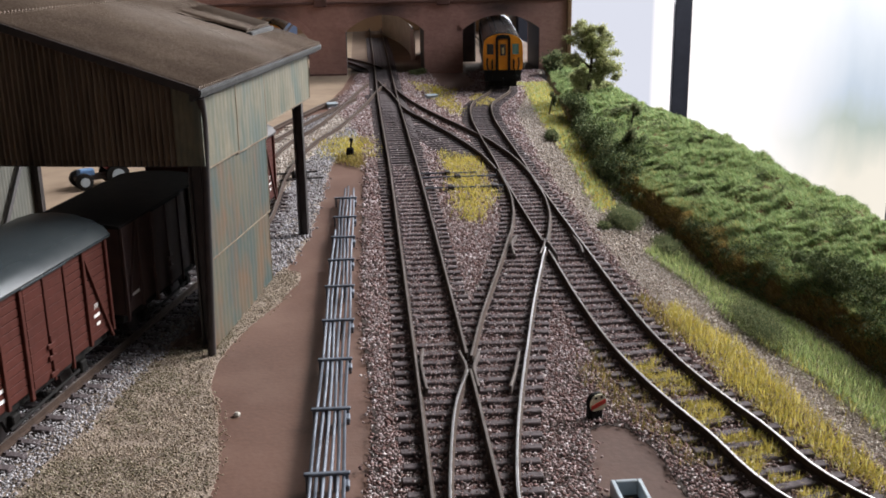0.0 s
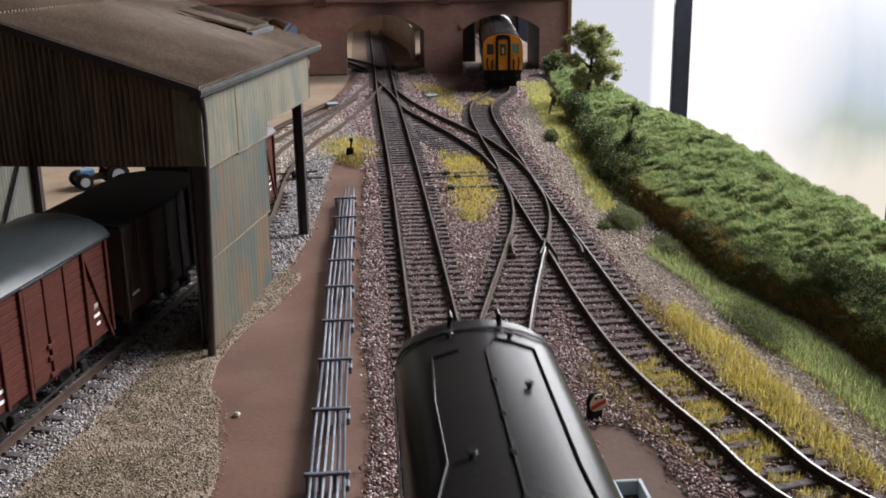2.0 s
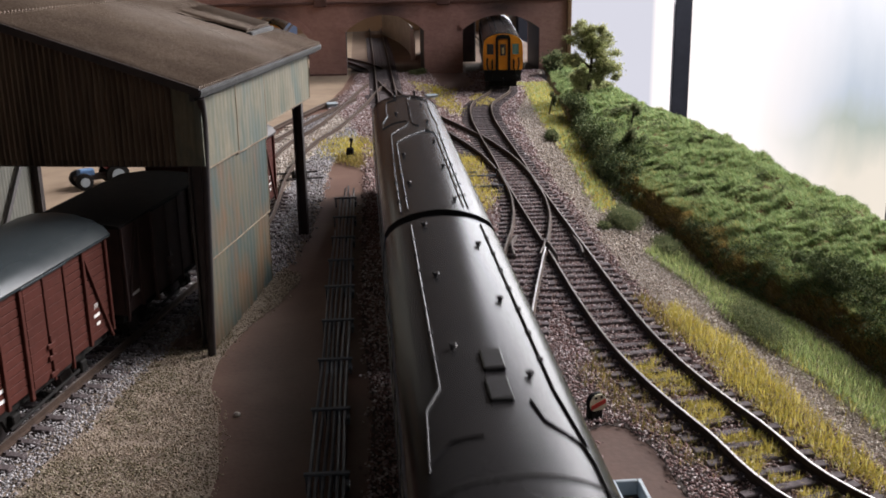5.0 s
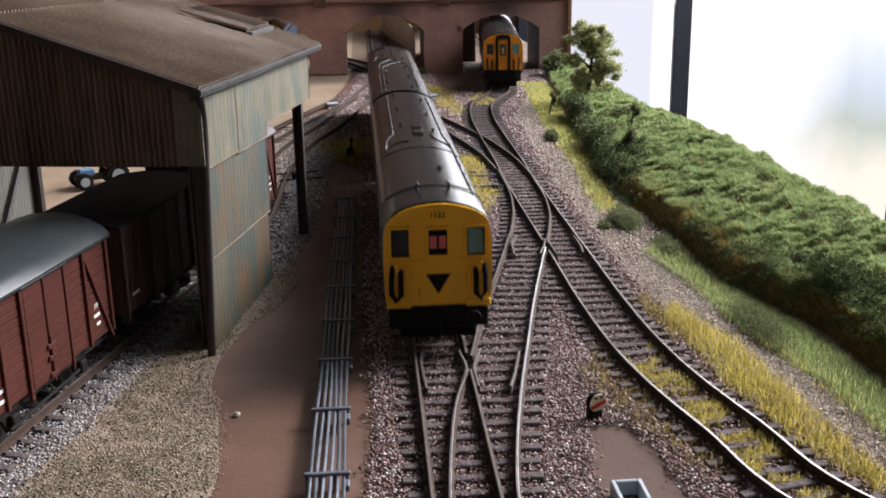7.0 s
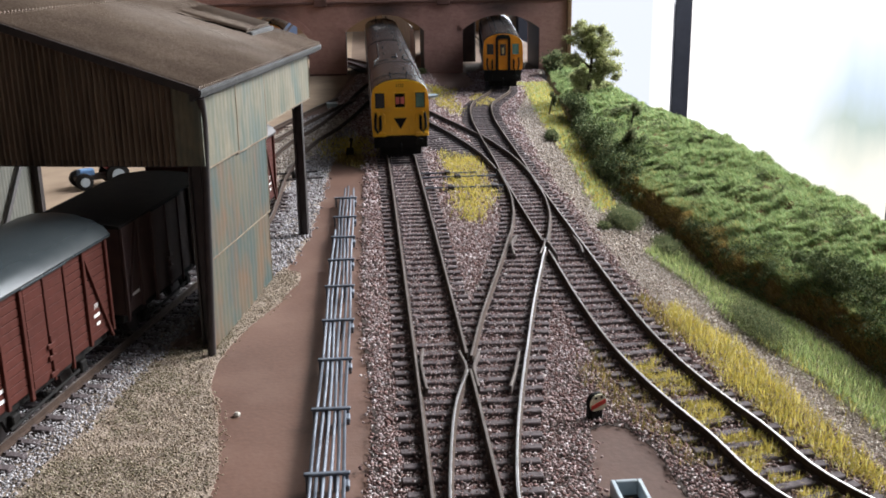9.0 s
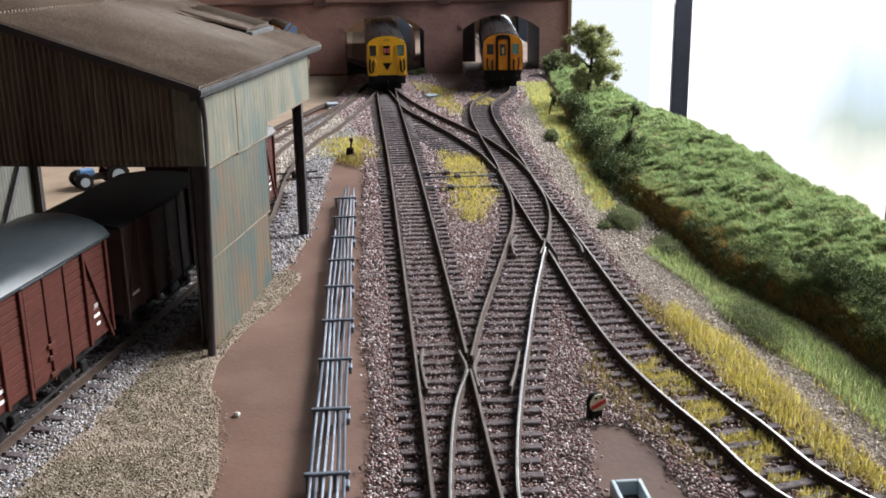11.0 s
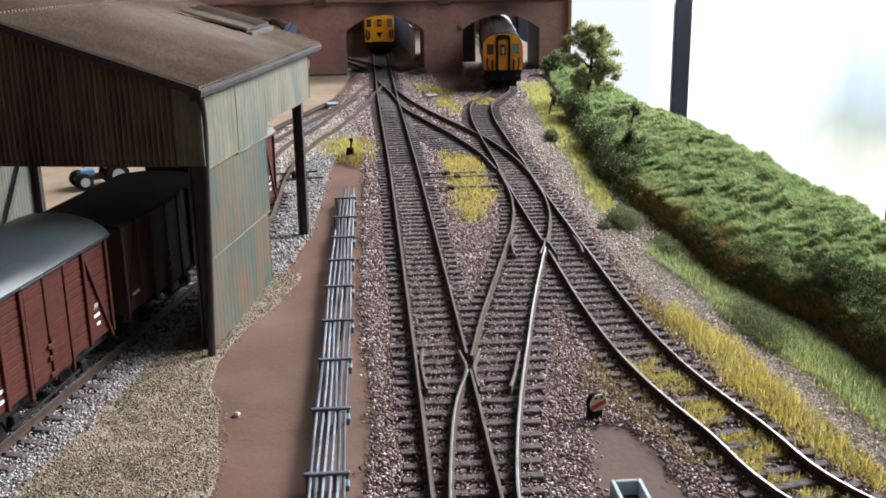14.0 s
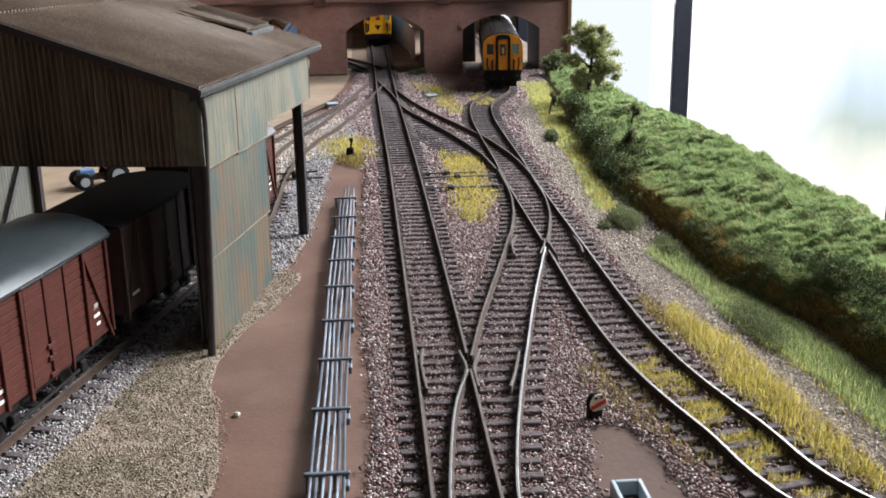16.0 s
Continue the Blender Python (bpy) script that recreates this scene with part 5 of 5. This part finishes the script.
def bank_height(s, y):
    """Cross profile: a steep bare foot, a gentler face, a rounded crest, a far side. s: 0 at the foot, 1 at the crest."""
    zc = np.interp(y, YB, ZC)
    t = np.clip(s, 0, 1)
    foot = np.clip(s / 0.14, 0, 1)
    rise = np.interp(y, [100, 600, 760, 1090], [9.5, 9.5, 5.0, 4.0])
    z = -6.5 + rise * foot * foot * (3 - 2 * foot) + (zc + 6.5 - rise) * (1 - (1 - t) ** 1.6)
    return np.where(s < 1, z, np.maximum(zc - (s - 1) ** 2 * 300, -6))


def bank_xyz(s, y):
    xb, xc = np.interp(y, YB, XB), np.interp(y, YB, XC)
    x = xb + (xc - xb) * s + 2.0 * wobble(y * 1.0, s * 20, 14, 2.0)
    lump = 1.8 * wobble(x, y, 17, 1.0) + 2.0 * wobble(x * 0.8, y * 1.2 - x * 0.5, 7.5, 3.0) + 0.9 * wobble(x, y, 3.2, 2.0)
    z = bank_height(s, y) + lump * np.clip(s * 3, 0, 1)
    return x, z


ss, yy = np.linspace(-0.06, 1.3, 80), np.linspace(100, 1088, 420)
S, Y = np.meshgrid(ss, yy)
X, Z = bank_xyz(S, Y)
nb, mb = len(yy), len(ss)
top = np.stack([X, Y, Z], -1).reshape(-1, 3)
idx = np.arange(nb * mb).reshape(nb, mb)
quads = np.stack([idx[:-1, :-1], idx[:-1, 1:], idx[1:, 1:], idx[1:, :-1]], -1).reshape(-1, 4)
em = bpy.data.meshes.new("embankment")
em.from_pydata([tuple(p * MM) for p in top], [], [tuple(int(i) for i in q) for q in quads])
em.materials.append(EARTH)
em.shade_smooth()
tagged(new("embankment", em), "grassed earth embankment with a steep brown foot", "embankment", kind="structure")


def bank_grass(name, n, s0, s1, y0, y1, height, material, label, width, keep=None, lean=0.55):
    s, y = rng.uniform(s0, s1, n), rng.uniform(y0, y1, n)
    if keep is not None:
        k = keep(s, y)
        s, y = s[k], y[k]
    x, z = bank_xyz(s, y)
    tall = height * np.clip(0.75 + 0.55 * wobble(x, y, 5.5, 1.5), 0.25, 1.4)
    sweep = np.where(s < 1, -0.55, 0.1) + 0.55 * wobble(x + 0.6 * y, y, 13, 2.5)
    v, f = blades(x, y, z - 0.3, tall, width, lean, nx=sweep)
    heap(name, v, f, material, label, "grass")


def bank_scrub(name, clumps, per, r, size, material, label, keep):
    """Crumbled foam foliage lying in clumps on the bank."""
    s, y = rng.uniform(0.02, 1.0, clumps * 6), rng.uniform(150, 760, clumps * 6)
    k = keep(s, y)
    s, y = s[k][:clumps], y[k][:clumps]
    x, z = bank_xyz(s, y)
    rad = r * rng.uniform(0.6, 1.5, len(x))
    d = rng.normal(0, 1, (len(x), per, 3))
    d /= np.linalg.norm(d, axis=2)[:, :, None]
    d *= rng.uniform(0.4, 1.0, (len(x), per, 1)) * rad[:, None, None]
    p = (np.stack([x - 0.3 * rad, y, z + 0.25 * rad], -1)[:, None] + d * np.array([1.0, 1.25, 0.85])).reshape(-1, 3)
    n = len(p)
    a = rng.normal(0, 1, (n, 3))
    a /= np.linalg.norm(a, axis=1)[:, None]
    b = np.cross(a, rng.normal(0, 1, (n, 3)))
    b /= np.linalg.norm(b, axis=1)[:, None]
    w = size * rng.uniform(0.5, 1.4, (n, 1))
    v = np.stack([p - a * w, p + b * w * 0.7, p + a * w, p - b * w * 0.7], 1).reshape(-1, 3)
    heap(name, v, np.arange(n * 4).reshape(-1, 4), material, label, "scrub")


edge = lambda s, y: s + 0.07 * wobble(y, s * 40, 17) + 0.04 * wobble(y, s * 10, 5, 2)
bare = lambda y: np.interp(y, [150, 360, 380, 560, 620, 1090], [0.08, 0.12, 0.17, 0.13, 0.08, 0.08])
bank_grass("bank_grass", 270000, 0.04, 1.12, 150, 620, 3.0, BLADE_G, "clumped green static grass on the bank", 0.19, lambda s, y: edge(s, y) > bare(y))
bank_grass("bank_grass", 80000, 0.1, 1.15, 620, 1088, 3.6, BLADE_G, "clumped green static grass on the far bank", 0.4, lambda s, y: edge(s, y) > 0.16)
bank_grass("dry_grass", 60000, 0.0, 0.34, 150, 640, 2.6, BLADE_O, "tawny dry grass on the steep foot of the bank", 0.15, lambda s, y: edge(s, y) < bare(y) + 0.12)
low = lambda s, y: np.interp(y, [150, 250, 330, 400, 440, 470], [0.75, 0.66, 0.50, 0.30, 0.12, 0.0])
bank_scrub("bank_scrub", 780, 120, 3.0, 0.33, MOSS, "dark crumbled foam scrub on the lower bank face", lambda s, y: (edge(s, y) < low(s, y) + 0.12 * wobble(y, s * 60, 14, 3)) & (edge(s, y) > 0.03))
bank_scrub("bank_scrub", 300, 120, 4.2, 0.48, MOSS, "dark tangled foam scrub at the foot of the far bank", lambda s, y: (edge(s, y) < np.interp(y, [470, 520, 600, 680, 760], [0.0, 0.22, 0.40, 0.42, 0.2]) + 0.15 * wobble(y, s * 60, 18, 3)) & (y > 500))
bank_scrub("bank_scrub", 330, 80, 2.4, 0.42, LEAF, "green foam clumps scattered over the bank", lambda s, y: (wobble(y, s * 60, 12, 3.5) > 0.30) & (edge(s, y) > 0.25) & (s < 0.9))


def turf(name, outline, n, height, material, label, width=0.26, lean=0.5, z=-3.4, soft=2.0):
    xs, ys = [p[0] for p in outline], [p[1] for p in outline]
    x, y = rng.uniform(min(xs) - 2 * soft, max(xs) + 2 * soft, n), rng.uniform(min(ys) - 3 * soft, max(ys) + 3 * soft, n)
    k = inside(outline, x + rng.normal(0, soft, n), y + rng.normal(0, soft * 1.5, n))
    v, f = blades(x[k], y[k], np.full(k.sum(), z), height, width, lean)
    heap(name, v, f, material, label, "grass")


turf("yellow_grass", [(27, 665), (47, 640), (44, 565), (46, 544), (31.9, 488), (24, 492), (25, 554)], 8500, 2.6, BLADE_Y, "yellow-green grass patch between the tracks", 0.24, 0.9, soft=2.6)
turf("yellow_grass", [(-44, 722), (-23, 718), (-21, 655), (-30, 668), (-42, 660)], 5600, 2.6, BLADE_Y, "yellow grass patch round a ground lever", 0.32, 0.9, soft=7.0)
turf("straw_grass", [(-40, 662), (-24, 662), (-24, 625), (-38, 640)], 1500, 2.5, BLADE_S, "thin straw grass at the path end", 0.35)
turf("yellow_grass", [(84, 350), (91, 362), (93, 340), (99, 322), (102, 278), (104, 245), (108, 215), (104, 212), (92, 246), (86.5, 284), (84.5, 325)], 17000, 3.3, BLADE_Y, "yellow grass strip beside the branch track", 0.11, 1.1, soft=1.5)
turf("yellow_grass", [(78, 370), (82, 370), (85, 330), (80, 320)], 1200, 3.0, BLADE_S, "sparse straw grass beside the branch track", 0.22)
turf("straw_grass", [(42, 300), (50, 318), (52, 300), (56, 283), (62, 255), (68, 232), (62, 232), (52, 262), (46, 280)], 3400, 3.0, BLADE_S, "sparse straw tufts beside the branch track", 0.11, 1.0)
turf("yellow_grass", [(113, 985), (127, 960), (118, 860), (112, 780), (107, 700), (104, 620), (98, 560), (94, 500), (104, 500), (112, 600), (124, 720), (133, 800), (146, 900), (150, 985)], 15000, 2.4, BLADE_Y, "yellow-green grass along the foot of the far bank", 0.36, soft=1.6)
turf("green_grass", [(113, 985), (127, 960), (118, 860), (112, 780), (107, 700), (104, 620), (98, 560), (94, 500), (104, 500), (112, 600), (124, 720), (133, 800), (146, 900), (150, 985)], 17000, 2.4, BLADE_V, "short green grass mixed along the foot of the far bank", 0.36, soft=1.6)
turf("yellow_grass", [(22, 1020), (62, 950), (56, 900), (58, 830), (52, 800), (40, 850), (34, 930)], 3000, 2.6, BLADE_Y, "yellow grass before the bridge pier", 0.42)
turf("yellow_grass", [(70, 900), (80, 920), (90, 880), (80, 850), (70, 850)], 900, 2.2, BLADE_Y, "yellow grass between the far rails", 0.42, soft=1)
turf("green_grass", [(98, 428), (113, 440), (113, 384), (120, 364), (127, 334), (130, 300), (132, 255), (137, 205), (124, 205), (117, 243), (115, 268), (114.5, 285), (111, 304), (104.5, 345), (105, 372)], 42000, 3.0, BLADE_V, "green verge grass along the ditch", 0.13, 1.1, soft=1.3)
turf("yellow_grass", [(108, 318), (112, 318), (116, 290), (116, 255), (124, 208), (120, 208), (115, 250), (113, 285)], 2500, 3.4, BLADE_Y, "pale grass on the verge", 0.13, 0.9)
# weeds between the sleepers of the branch track
xs, ys = [], []
run = cut(RIGHT, 205, 318)
for i, (a, b) in enumerate(zip(run, run[1:])):
    d = Vector((b[0] - a[0], b[1] - a[1], 0)).normalized()
    for _ in range(520):
        t, s = random.random(), random.uniform(-6.8, 6.8)
        xs.append(a[0] + (b[0] - a[0]) * t + d.y * s), ys.append(a[1] + (b[1] - a[1]) * t - d.x * s)
xs, ys = np.array(xs), np.array(ys)
k = (wobble(xs, ys, 4.5, 4.0) > 0.16)
v, f = blades(xs[k], ys[k], np.full(k.sum(), -3.6), 3.0, 0.12, 1.0)
heap("track_weeds", v, f, BLADE_Y, "yellow-green weeds growing between the sleepers", "grass")


def bush(x, y, z, rx, ry, rz, count, size, label, material=LEAF, gaps=0.4):
    b = thing("bush", pose(0, 0, 0), label, "bush", "bushes")
    st = Mesh()
    for i in range(5):
        a = i * 1.257
        st.tube([(x, y, z), (x + rx * 0.4 * math.cos(a), y + ry * 0.4 * math.sin(a), z + rz * 1.1)], [0.5, 0.2], 5)
    part("stem", st, BARK, b)
    v, f = leaves(x, y, z + rz * 0.85, rx, ry, rz, count, size, gaps)
    ob = heap("foliage", v, f, material, "", "")
    del ob["kind"]
    ob.parent = b


bush(101, 476, -5, 7, 17, 4.2, 17000, 0.29, "dull olive green scrubby bush beside the grit path")
bush(108, 430, -5, 5.0, 16, 3.4, 11000, 0.28, "low dull green bush beside the ditch")
bush(113, 334, -5, 7.5, 24, 3.4, 21000, 0.26, "blue-green scrub along the ditch")
bush(90, 470, -4.5, 3.5, 6, 1.8, 1500, 0.42, "small dark weed clump beside the branch track")
bush(116, 575, -4, 5.5, 32, 5.5, 9000, 0.6, "tall dark scrub at the foot of the bank", MOSS)
bush(126, 650, 0, 7, 32, 6, 8000, 0.65, "tall dark scrub on the bank", MOSS)
bush(134, 600, 5, 4, 8, 9, 2600, 0.6, "dark shrub on the bank side")
bush(165, 710, 10.5, 13, 10, 2.6, 3400, 0.7, "dark low hedge on the crest of the bank")
bush(138, 765, 2, 9, 34, 7, 7000, 0.75, "dark green bush below the tree", MOSS)
bush(172, 1040, 0, 12, 20, 11, 5000, 1.0, "dark green bush beside the bridge end")
bush(106, 700, -4.5, 4, 14, 3, 2000, 0.7, "low olive bush beside the grass strip")
bush(148, 345, 9, 9, 22, 3.4, 12000, 0.36, "dark green clump on the bank face", MOSS)
bush(36, 1075, -4.5, 9, 8, 4, 2000, 0.8, "green weeds at the foot of the bridge pier")


def tree(x, y, z, h, label):
    t = thing("tree", pose(0, 0, 0), label, "tree", "trees")
    tr = Mesh().tube([(x, y, z - 2), (x + 1, y, z + h * 0.3), (x + 2, y, z + h * 0.55), (x + 1, y, z + h * 0.85)], [2.0, 1.5, 1.0, 0.3], 8)
    for dx, dz0, dz1 in ((-12, 0.35, 0.62), (13, 0.35, 0.6), (-9, 0.5, 0.85), (10, 0.55, 0.85), (-13, 0.2, 0.32), (12, 0.2, 0.35)):
        tr.tube([(x + 1, y, z + h * dz0), (x + dx * 0.6, y + 3, z + h * (dz0 * 0.4 + dz1 * 0.6)), (x + dx, y + 4, z + h * dz1)], [0.9, 0.6, 0.25], 6)
    part("trunk", tr, BARK, t, "", 60)
    vs, fs, o = [], [], 0
    rnd = random.Random(11)
    for i in range(64):
        fz = -0.10 + 1.06 * (i + rnd.random()) / 64
        wide = 20 * math.sin(math.pi * min(max(fz * 0.72 + 0.24, 0), 1)) ** 0.6
        dx, dy, r = rnd.uniform(-1, 1) * wide, rnd.uniform(-10, 10), rnd.uniform(4.5, 7.5)
        v, f = leaves(x + dx, y + dy, z + h * fz, r, r, r * 0.8, 420, 0.85, 0.55)
        vs.append(v), fs.append(f + o)
        o += len(v)
    c = heap("crown", np.concatenate(vs), np.concatenate(fs), LEAF_T, "", "")
    del c["kind"]
    c.parent = t


tree(163, 850, 4.5, 58, "olive-green broadleaf model tree with an open crown on the bank")
for px, py, pz, hh in ((150, 665, 8, 16), (121, 800, -2, 16)):
    s = thing("sapling", pose(0, 0, 0), "thin dark sapling on the bank", "tree")
    part("trunk", Mesh().tube([(px, py, pz - 2), (px + 2.5, py, pz + hh * 0.6), (px + 4, py, pz + hh)], [0.8, 0.6, 0.3], 6), BARK, s)
    v, f = leaves(px + 3.5, py, pz + hh * 0.8, 3.5, 4, 6, 350, 0.9)
    c = heap("crown", v, f, LEAF, "", "")
    del c["kind"]
    c.parent = s

# ---------------------------------------------------------------- lineside things
rods = thing("point_rodding", pose(0, 0, 0), "run of grey signal rods lying on cross stools beside the path", "signal rodding")
xa = lambda y, i: (-38.6 + i * 1.62) + (y - 240) * 0.0052 + 0.25 * math.sin(y / 23 + i)
for i in range(6):
    end = (470, 533, 556, 560, 538, 556)[i]
    ys_ = np.linspace(130, end, 26)
    part("rod", Mesh().tube([(xa(y, i), y, -0.4 + 0.15 * math.sin(y / 17 + 2 * i)) for y in ys_], 0.48, 6), ROD, rods, "", 60)
for y in (164, 200, 237, 275, 312, 348, 386, 421, 456, 492, 531):
    st = part("stool", Mesh().box(xa(y, 0) - 1.6, xa(y, 5) + 1.6, y - 0.7, y + 0.7, -0.1, 0.75, 0.2), ROD, rods)
    for i in (0, 2, 3, 5):
        part("stool_leg", Mesh().box(xa(y, i) - 0.4 + (0.8 if i > 2 else -0.8), xa(y, i) + 0.4 + (0.8 if i > 2 else -0.8), y - 0.6, y + 0.6, -4.7, -0.1), ROD, st)
    part("crank", Mesh().box(xa(y, 5) + 0.2, xa(y, 5) + 1.5, y - 5, y - 1.2, -2.2, -0.6, 0.3), ROD, st)

sig = thing("ground_signal", at(40.4, 268, -1.0, 22) @ Matrix.Scale(0.8, 4), "black ground signal with a white disc and red bar", "signal")
part("base", Mesh().box(-3.4, 3.4, -1.8, 3.2, -4.6, -3.2, 0.3), BLACK, sig)
part("body", Mesh().box(-2.9, 2.9, -1.0, 2.2, -3.2, 2.2, 0.7), BLACK, sig)
disc = [(3.4 * math.cos(a), 3.6 + 3.4 * math.sin(a)) for a in (2 * math.pi * i / 28 for i in range(28))]
disc = [(x, max(z, 0.9)) for x, z in disc]
part("rim", Mesh().slab([(x * 1.1, 3.6 + (z - 3.6) * 1.1) for x, z in disc], "y", -1.2, 0.6), BLACK, sig)
part("disc", Mesh().slab(disc, "y", -1.7, -1.2), CREAM, sig, "off-white disc")
part("bar", Mesh().add([(-3.1, -2.0, 1.6), (3.0, -2.0, 3.3), (3.0, -2.0, 4.9), (-3.1, -2.0, 3.2), (-3.1, -1.7, 1.6), (3.0, -1.7, 3.3), (3.0, -1.7, 4.9), (-3.1, -1.7, 3.2)],
                       [(0, 1, 2, 3), (4, 7, 6, 5), (0, 4, 5, 1), (3, 2, 6, 7), (0, 3, 7, 4), (1, 5, 6, 2)]), RED, sig, "red bar")
for x in (-1.2, 1.2):
    part("spectacle", Mesh().tube([(x, -1.9, 5.8), (x, -1.6, 5.8)], 0.5, 10), BLACK, sig)

bx = thing("cable_box", at(39.0, 215, 0, 0), "open blue-grey lineside box standing on the brown ground", "box")
bm_ = Mesh()
bm_.box(-3.9, -2.7, -14, 12.5, -4.6, -0.2, 0.25).box(2.7, 3.9, -14, 12.5, -4.6, -0.2, 0.25).box(-2.7, 2.7, 11.3, 12.5, -4.6, -0.2, 0.25).box(-2.7, 2.7, -14, -12.8, -4.6, -0.2, 0.25)
part("wall", bm_, BOXGREY, bx)
part("bottom", Mesh().box(-2.8, 2.8, -13, 11.4, -4.65, -4.0), SOOT, bx)
part("switch", Mesh().tube([(0, 6, -4), (0, 6, -2.2)], 0.6, 8), SILVER, bx)

lev = thing("ground_lever", at(-31.6, 657), "small black point lever in the yellow grass", "lever")
part("base", Mesh().box(-3.2, 3.2, -5, 5, -4.6, -2.6, 0.4), BLACK, lev)
part("quadrant", Mesh().box(-2.4, 2.4, -1.5, 1.5, -2.6, 2.6, 0.8), BLACK, lev)
part("handle", Mesh().tube([(0.4, 0, 2.2), (1.2, 0, 7.2)], 0.7, 6), BLACK, lev)
part("weight", Mesh().box(-0.2, 2.2, -1, 1, 6.4, 8.6, 0.5), BLACK, lev)

pb = thing("point_motor", at(-60.5, 598, 0, 12), "black point motor box with rods beside the siding", "point motor")
part("case", Mesh().box(-4.2, 4.2, -3.4, 3.4, -3.4, 0.4, 0.6), BLACK, pb)
part("lid", Mesh().box(-3.4, 3.4, -2.6, 2.6, 0.4, 1.0, 0.3), SOOT, pb)
for y in (-9.5, 8.5):
    part("rod", Mesh().tube([(-13, y, -1.6), (12, y, -1.6)], 0.55, 6), SOOT, pb, "dark cross rod")
for y, x0, x1 in ((594, 8, 42), (583, 8, 52), (556, 10, 38), (556, 40, 56)):
    r = thing("cross_rod", at(0, y), "grey point rod crossing between the tracks", "point rod", "cross rods")
    part("rod", Mesh().tube([(x0, 0, -1.8), (x1, rng.normal(0, 1), -1.8)], 0.45, 6), ROD, r)
    xc = (x0 + x1) / 2
    part("crank", Mesh().box(xc - 1.6, xc + 1.6, -3, 3, -2.6, -0.6, 0.4), SOOT, r)
    part("bracket", Mesh().box(xc - 1.0, xc + 1.0, -1, 1, -4.6, -2.6), SOOT, r)
for x, y, w in ((-48, 872, 8), (37, 905, 9)):
    g = thing("concrete_block", at(x, y, 0, 8), "small pale blue-grey lineside block", "block", "lineside blocks")
    part("body", Mesh().box(-w / 2, w / 2, -5, 5, -4.6, -1.2, 0.5), BOXGREY, g)
    part("lid", Mesh().box(-w / 2 - 0.5, w / 2 + 0.5, -5.5, 5.5, -1.2, -0.4, 0.2), BOXGREY, g)
fl = thing("flower_clump", pose(0, 0, 0), "yellow flowering weed by the crossover", "plant")
v, f = leaves(42.5, 918, 1, 4, 6, 5, 260, 0.9)
c = heap("flowers", v, f, BLADE_Y, "", "")
del c["kind"]
c.parent = fl
part("stem", Mesh().tube([(42.5, 918, -4.5), (42.5, 918, 3)], 0.4, 5), BARK, fl)
solid("pebble", stones_mesh := Mesh().tube([(-62.2, 283.5, -4.6), (-62.2, 283.5, -3.9), (-62.2, 283.5, -3.3)], [0.9, 1.1, 0.5], 7), PLASTER, "single pale pebble lying on the brown path", "pebble", m=pose(0, 0, 0))

# toy-sized tractor on the sand beyond the shed
BLUEPAINT = mat("light_blue_paint", (0.10, 0.22, 0.42), (0.14, 0.27, 0.48), 80, 0.5, 0.05)
tr = thing("tractor", at(-174, 600, -4.4, -60), "small red and blue model tractor with pale wheels on the sand", "tractor")
part("chassis", Mesh().box(-3, 3, -14, 12, 4.4, 7.4, 0.5), SOOT, tr)
part("bonnet", Mesh().box(-2.4, 2.4, -12, -3, 6.4, 11.0, 0.8), BLUEPAINT, tr, "light blue bonnet")
part("mudguard", Mesh().box(-6.2, 6.2, 3, 12.5, 9, 14.5, 1.4), RED, tr, "red mudguards")
part("seat", Mesh().box(-2, 2, 4, 8, 14.5, 18, 0.8), RED, tr)
part("exhaust", Mesh().tube([(2.0, -9, 12), (2.0, -9, 19)], 0.5, 8), SOOT, tr)
for s in (-1, 1):
    for y, r in ((-10.5, 4.8), (8.5, 6.6)):
        w = part("wheel", Mesh().tube([(s * 5, y, r), (s * 5.2, y, r), (s * 7.8, y, r), (s * 8.0, y, r)], [r * 0.8, r, r, r * 0.8], 20), BLACK, tr, "", 40)
        part("hub", Mesh().tube([(s * 7.9, y, r), (s * 8.3, y, r)], r * 0.55, 16), BOXGREY, w, "pale blue-white hub")

# ---------------------------------------------------------------- movement
def motions():
    tail = [(0.0, -500), (1.5, -349), (2.0, -298), (2.5, -245), (3.0, -190), (3.5, -133), (4.0, -72), (5.2, 77), (6.4, 238), (7.0, 322), (8.0, 469),
            (9.0, 633), (10.3, 833), (11.5, 1003), (12.5, 1133), (13.0, 1184), (13.5, 1222), (14.0, 1257), (15.0, 1318), (16.0, 1366)]
    walk(rear_coach, [(t, at(0, y)) for t, y in tail])
    walk(lead_coach, [(t, at(0, y + 512, 0, 180)) for t, y in tail])


motions()
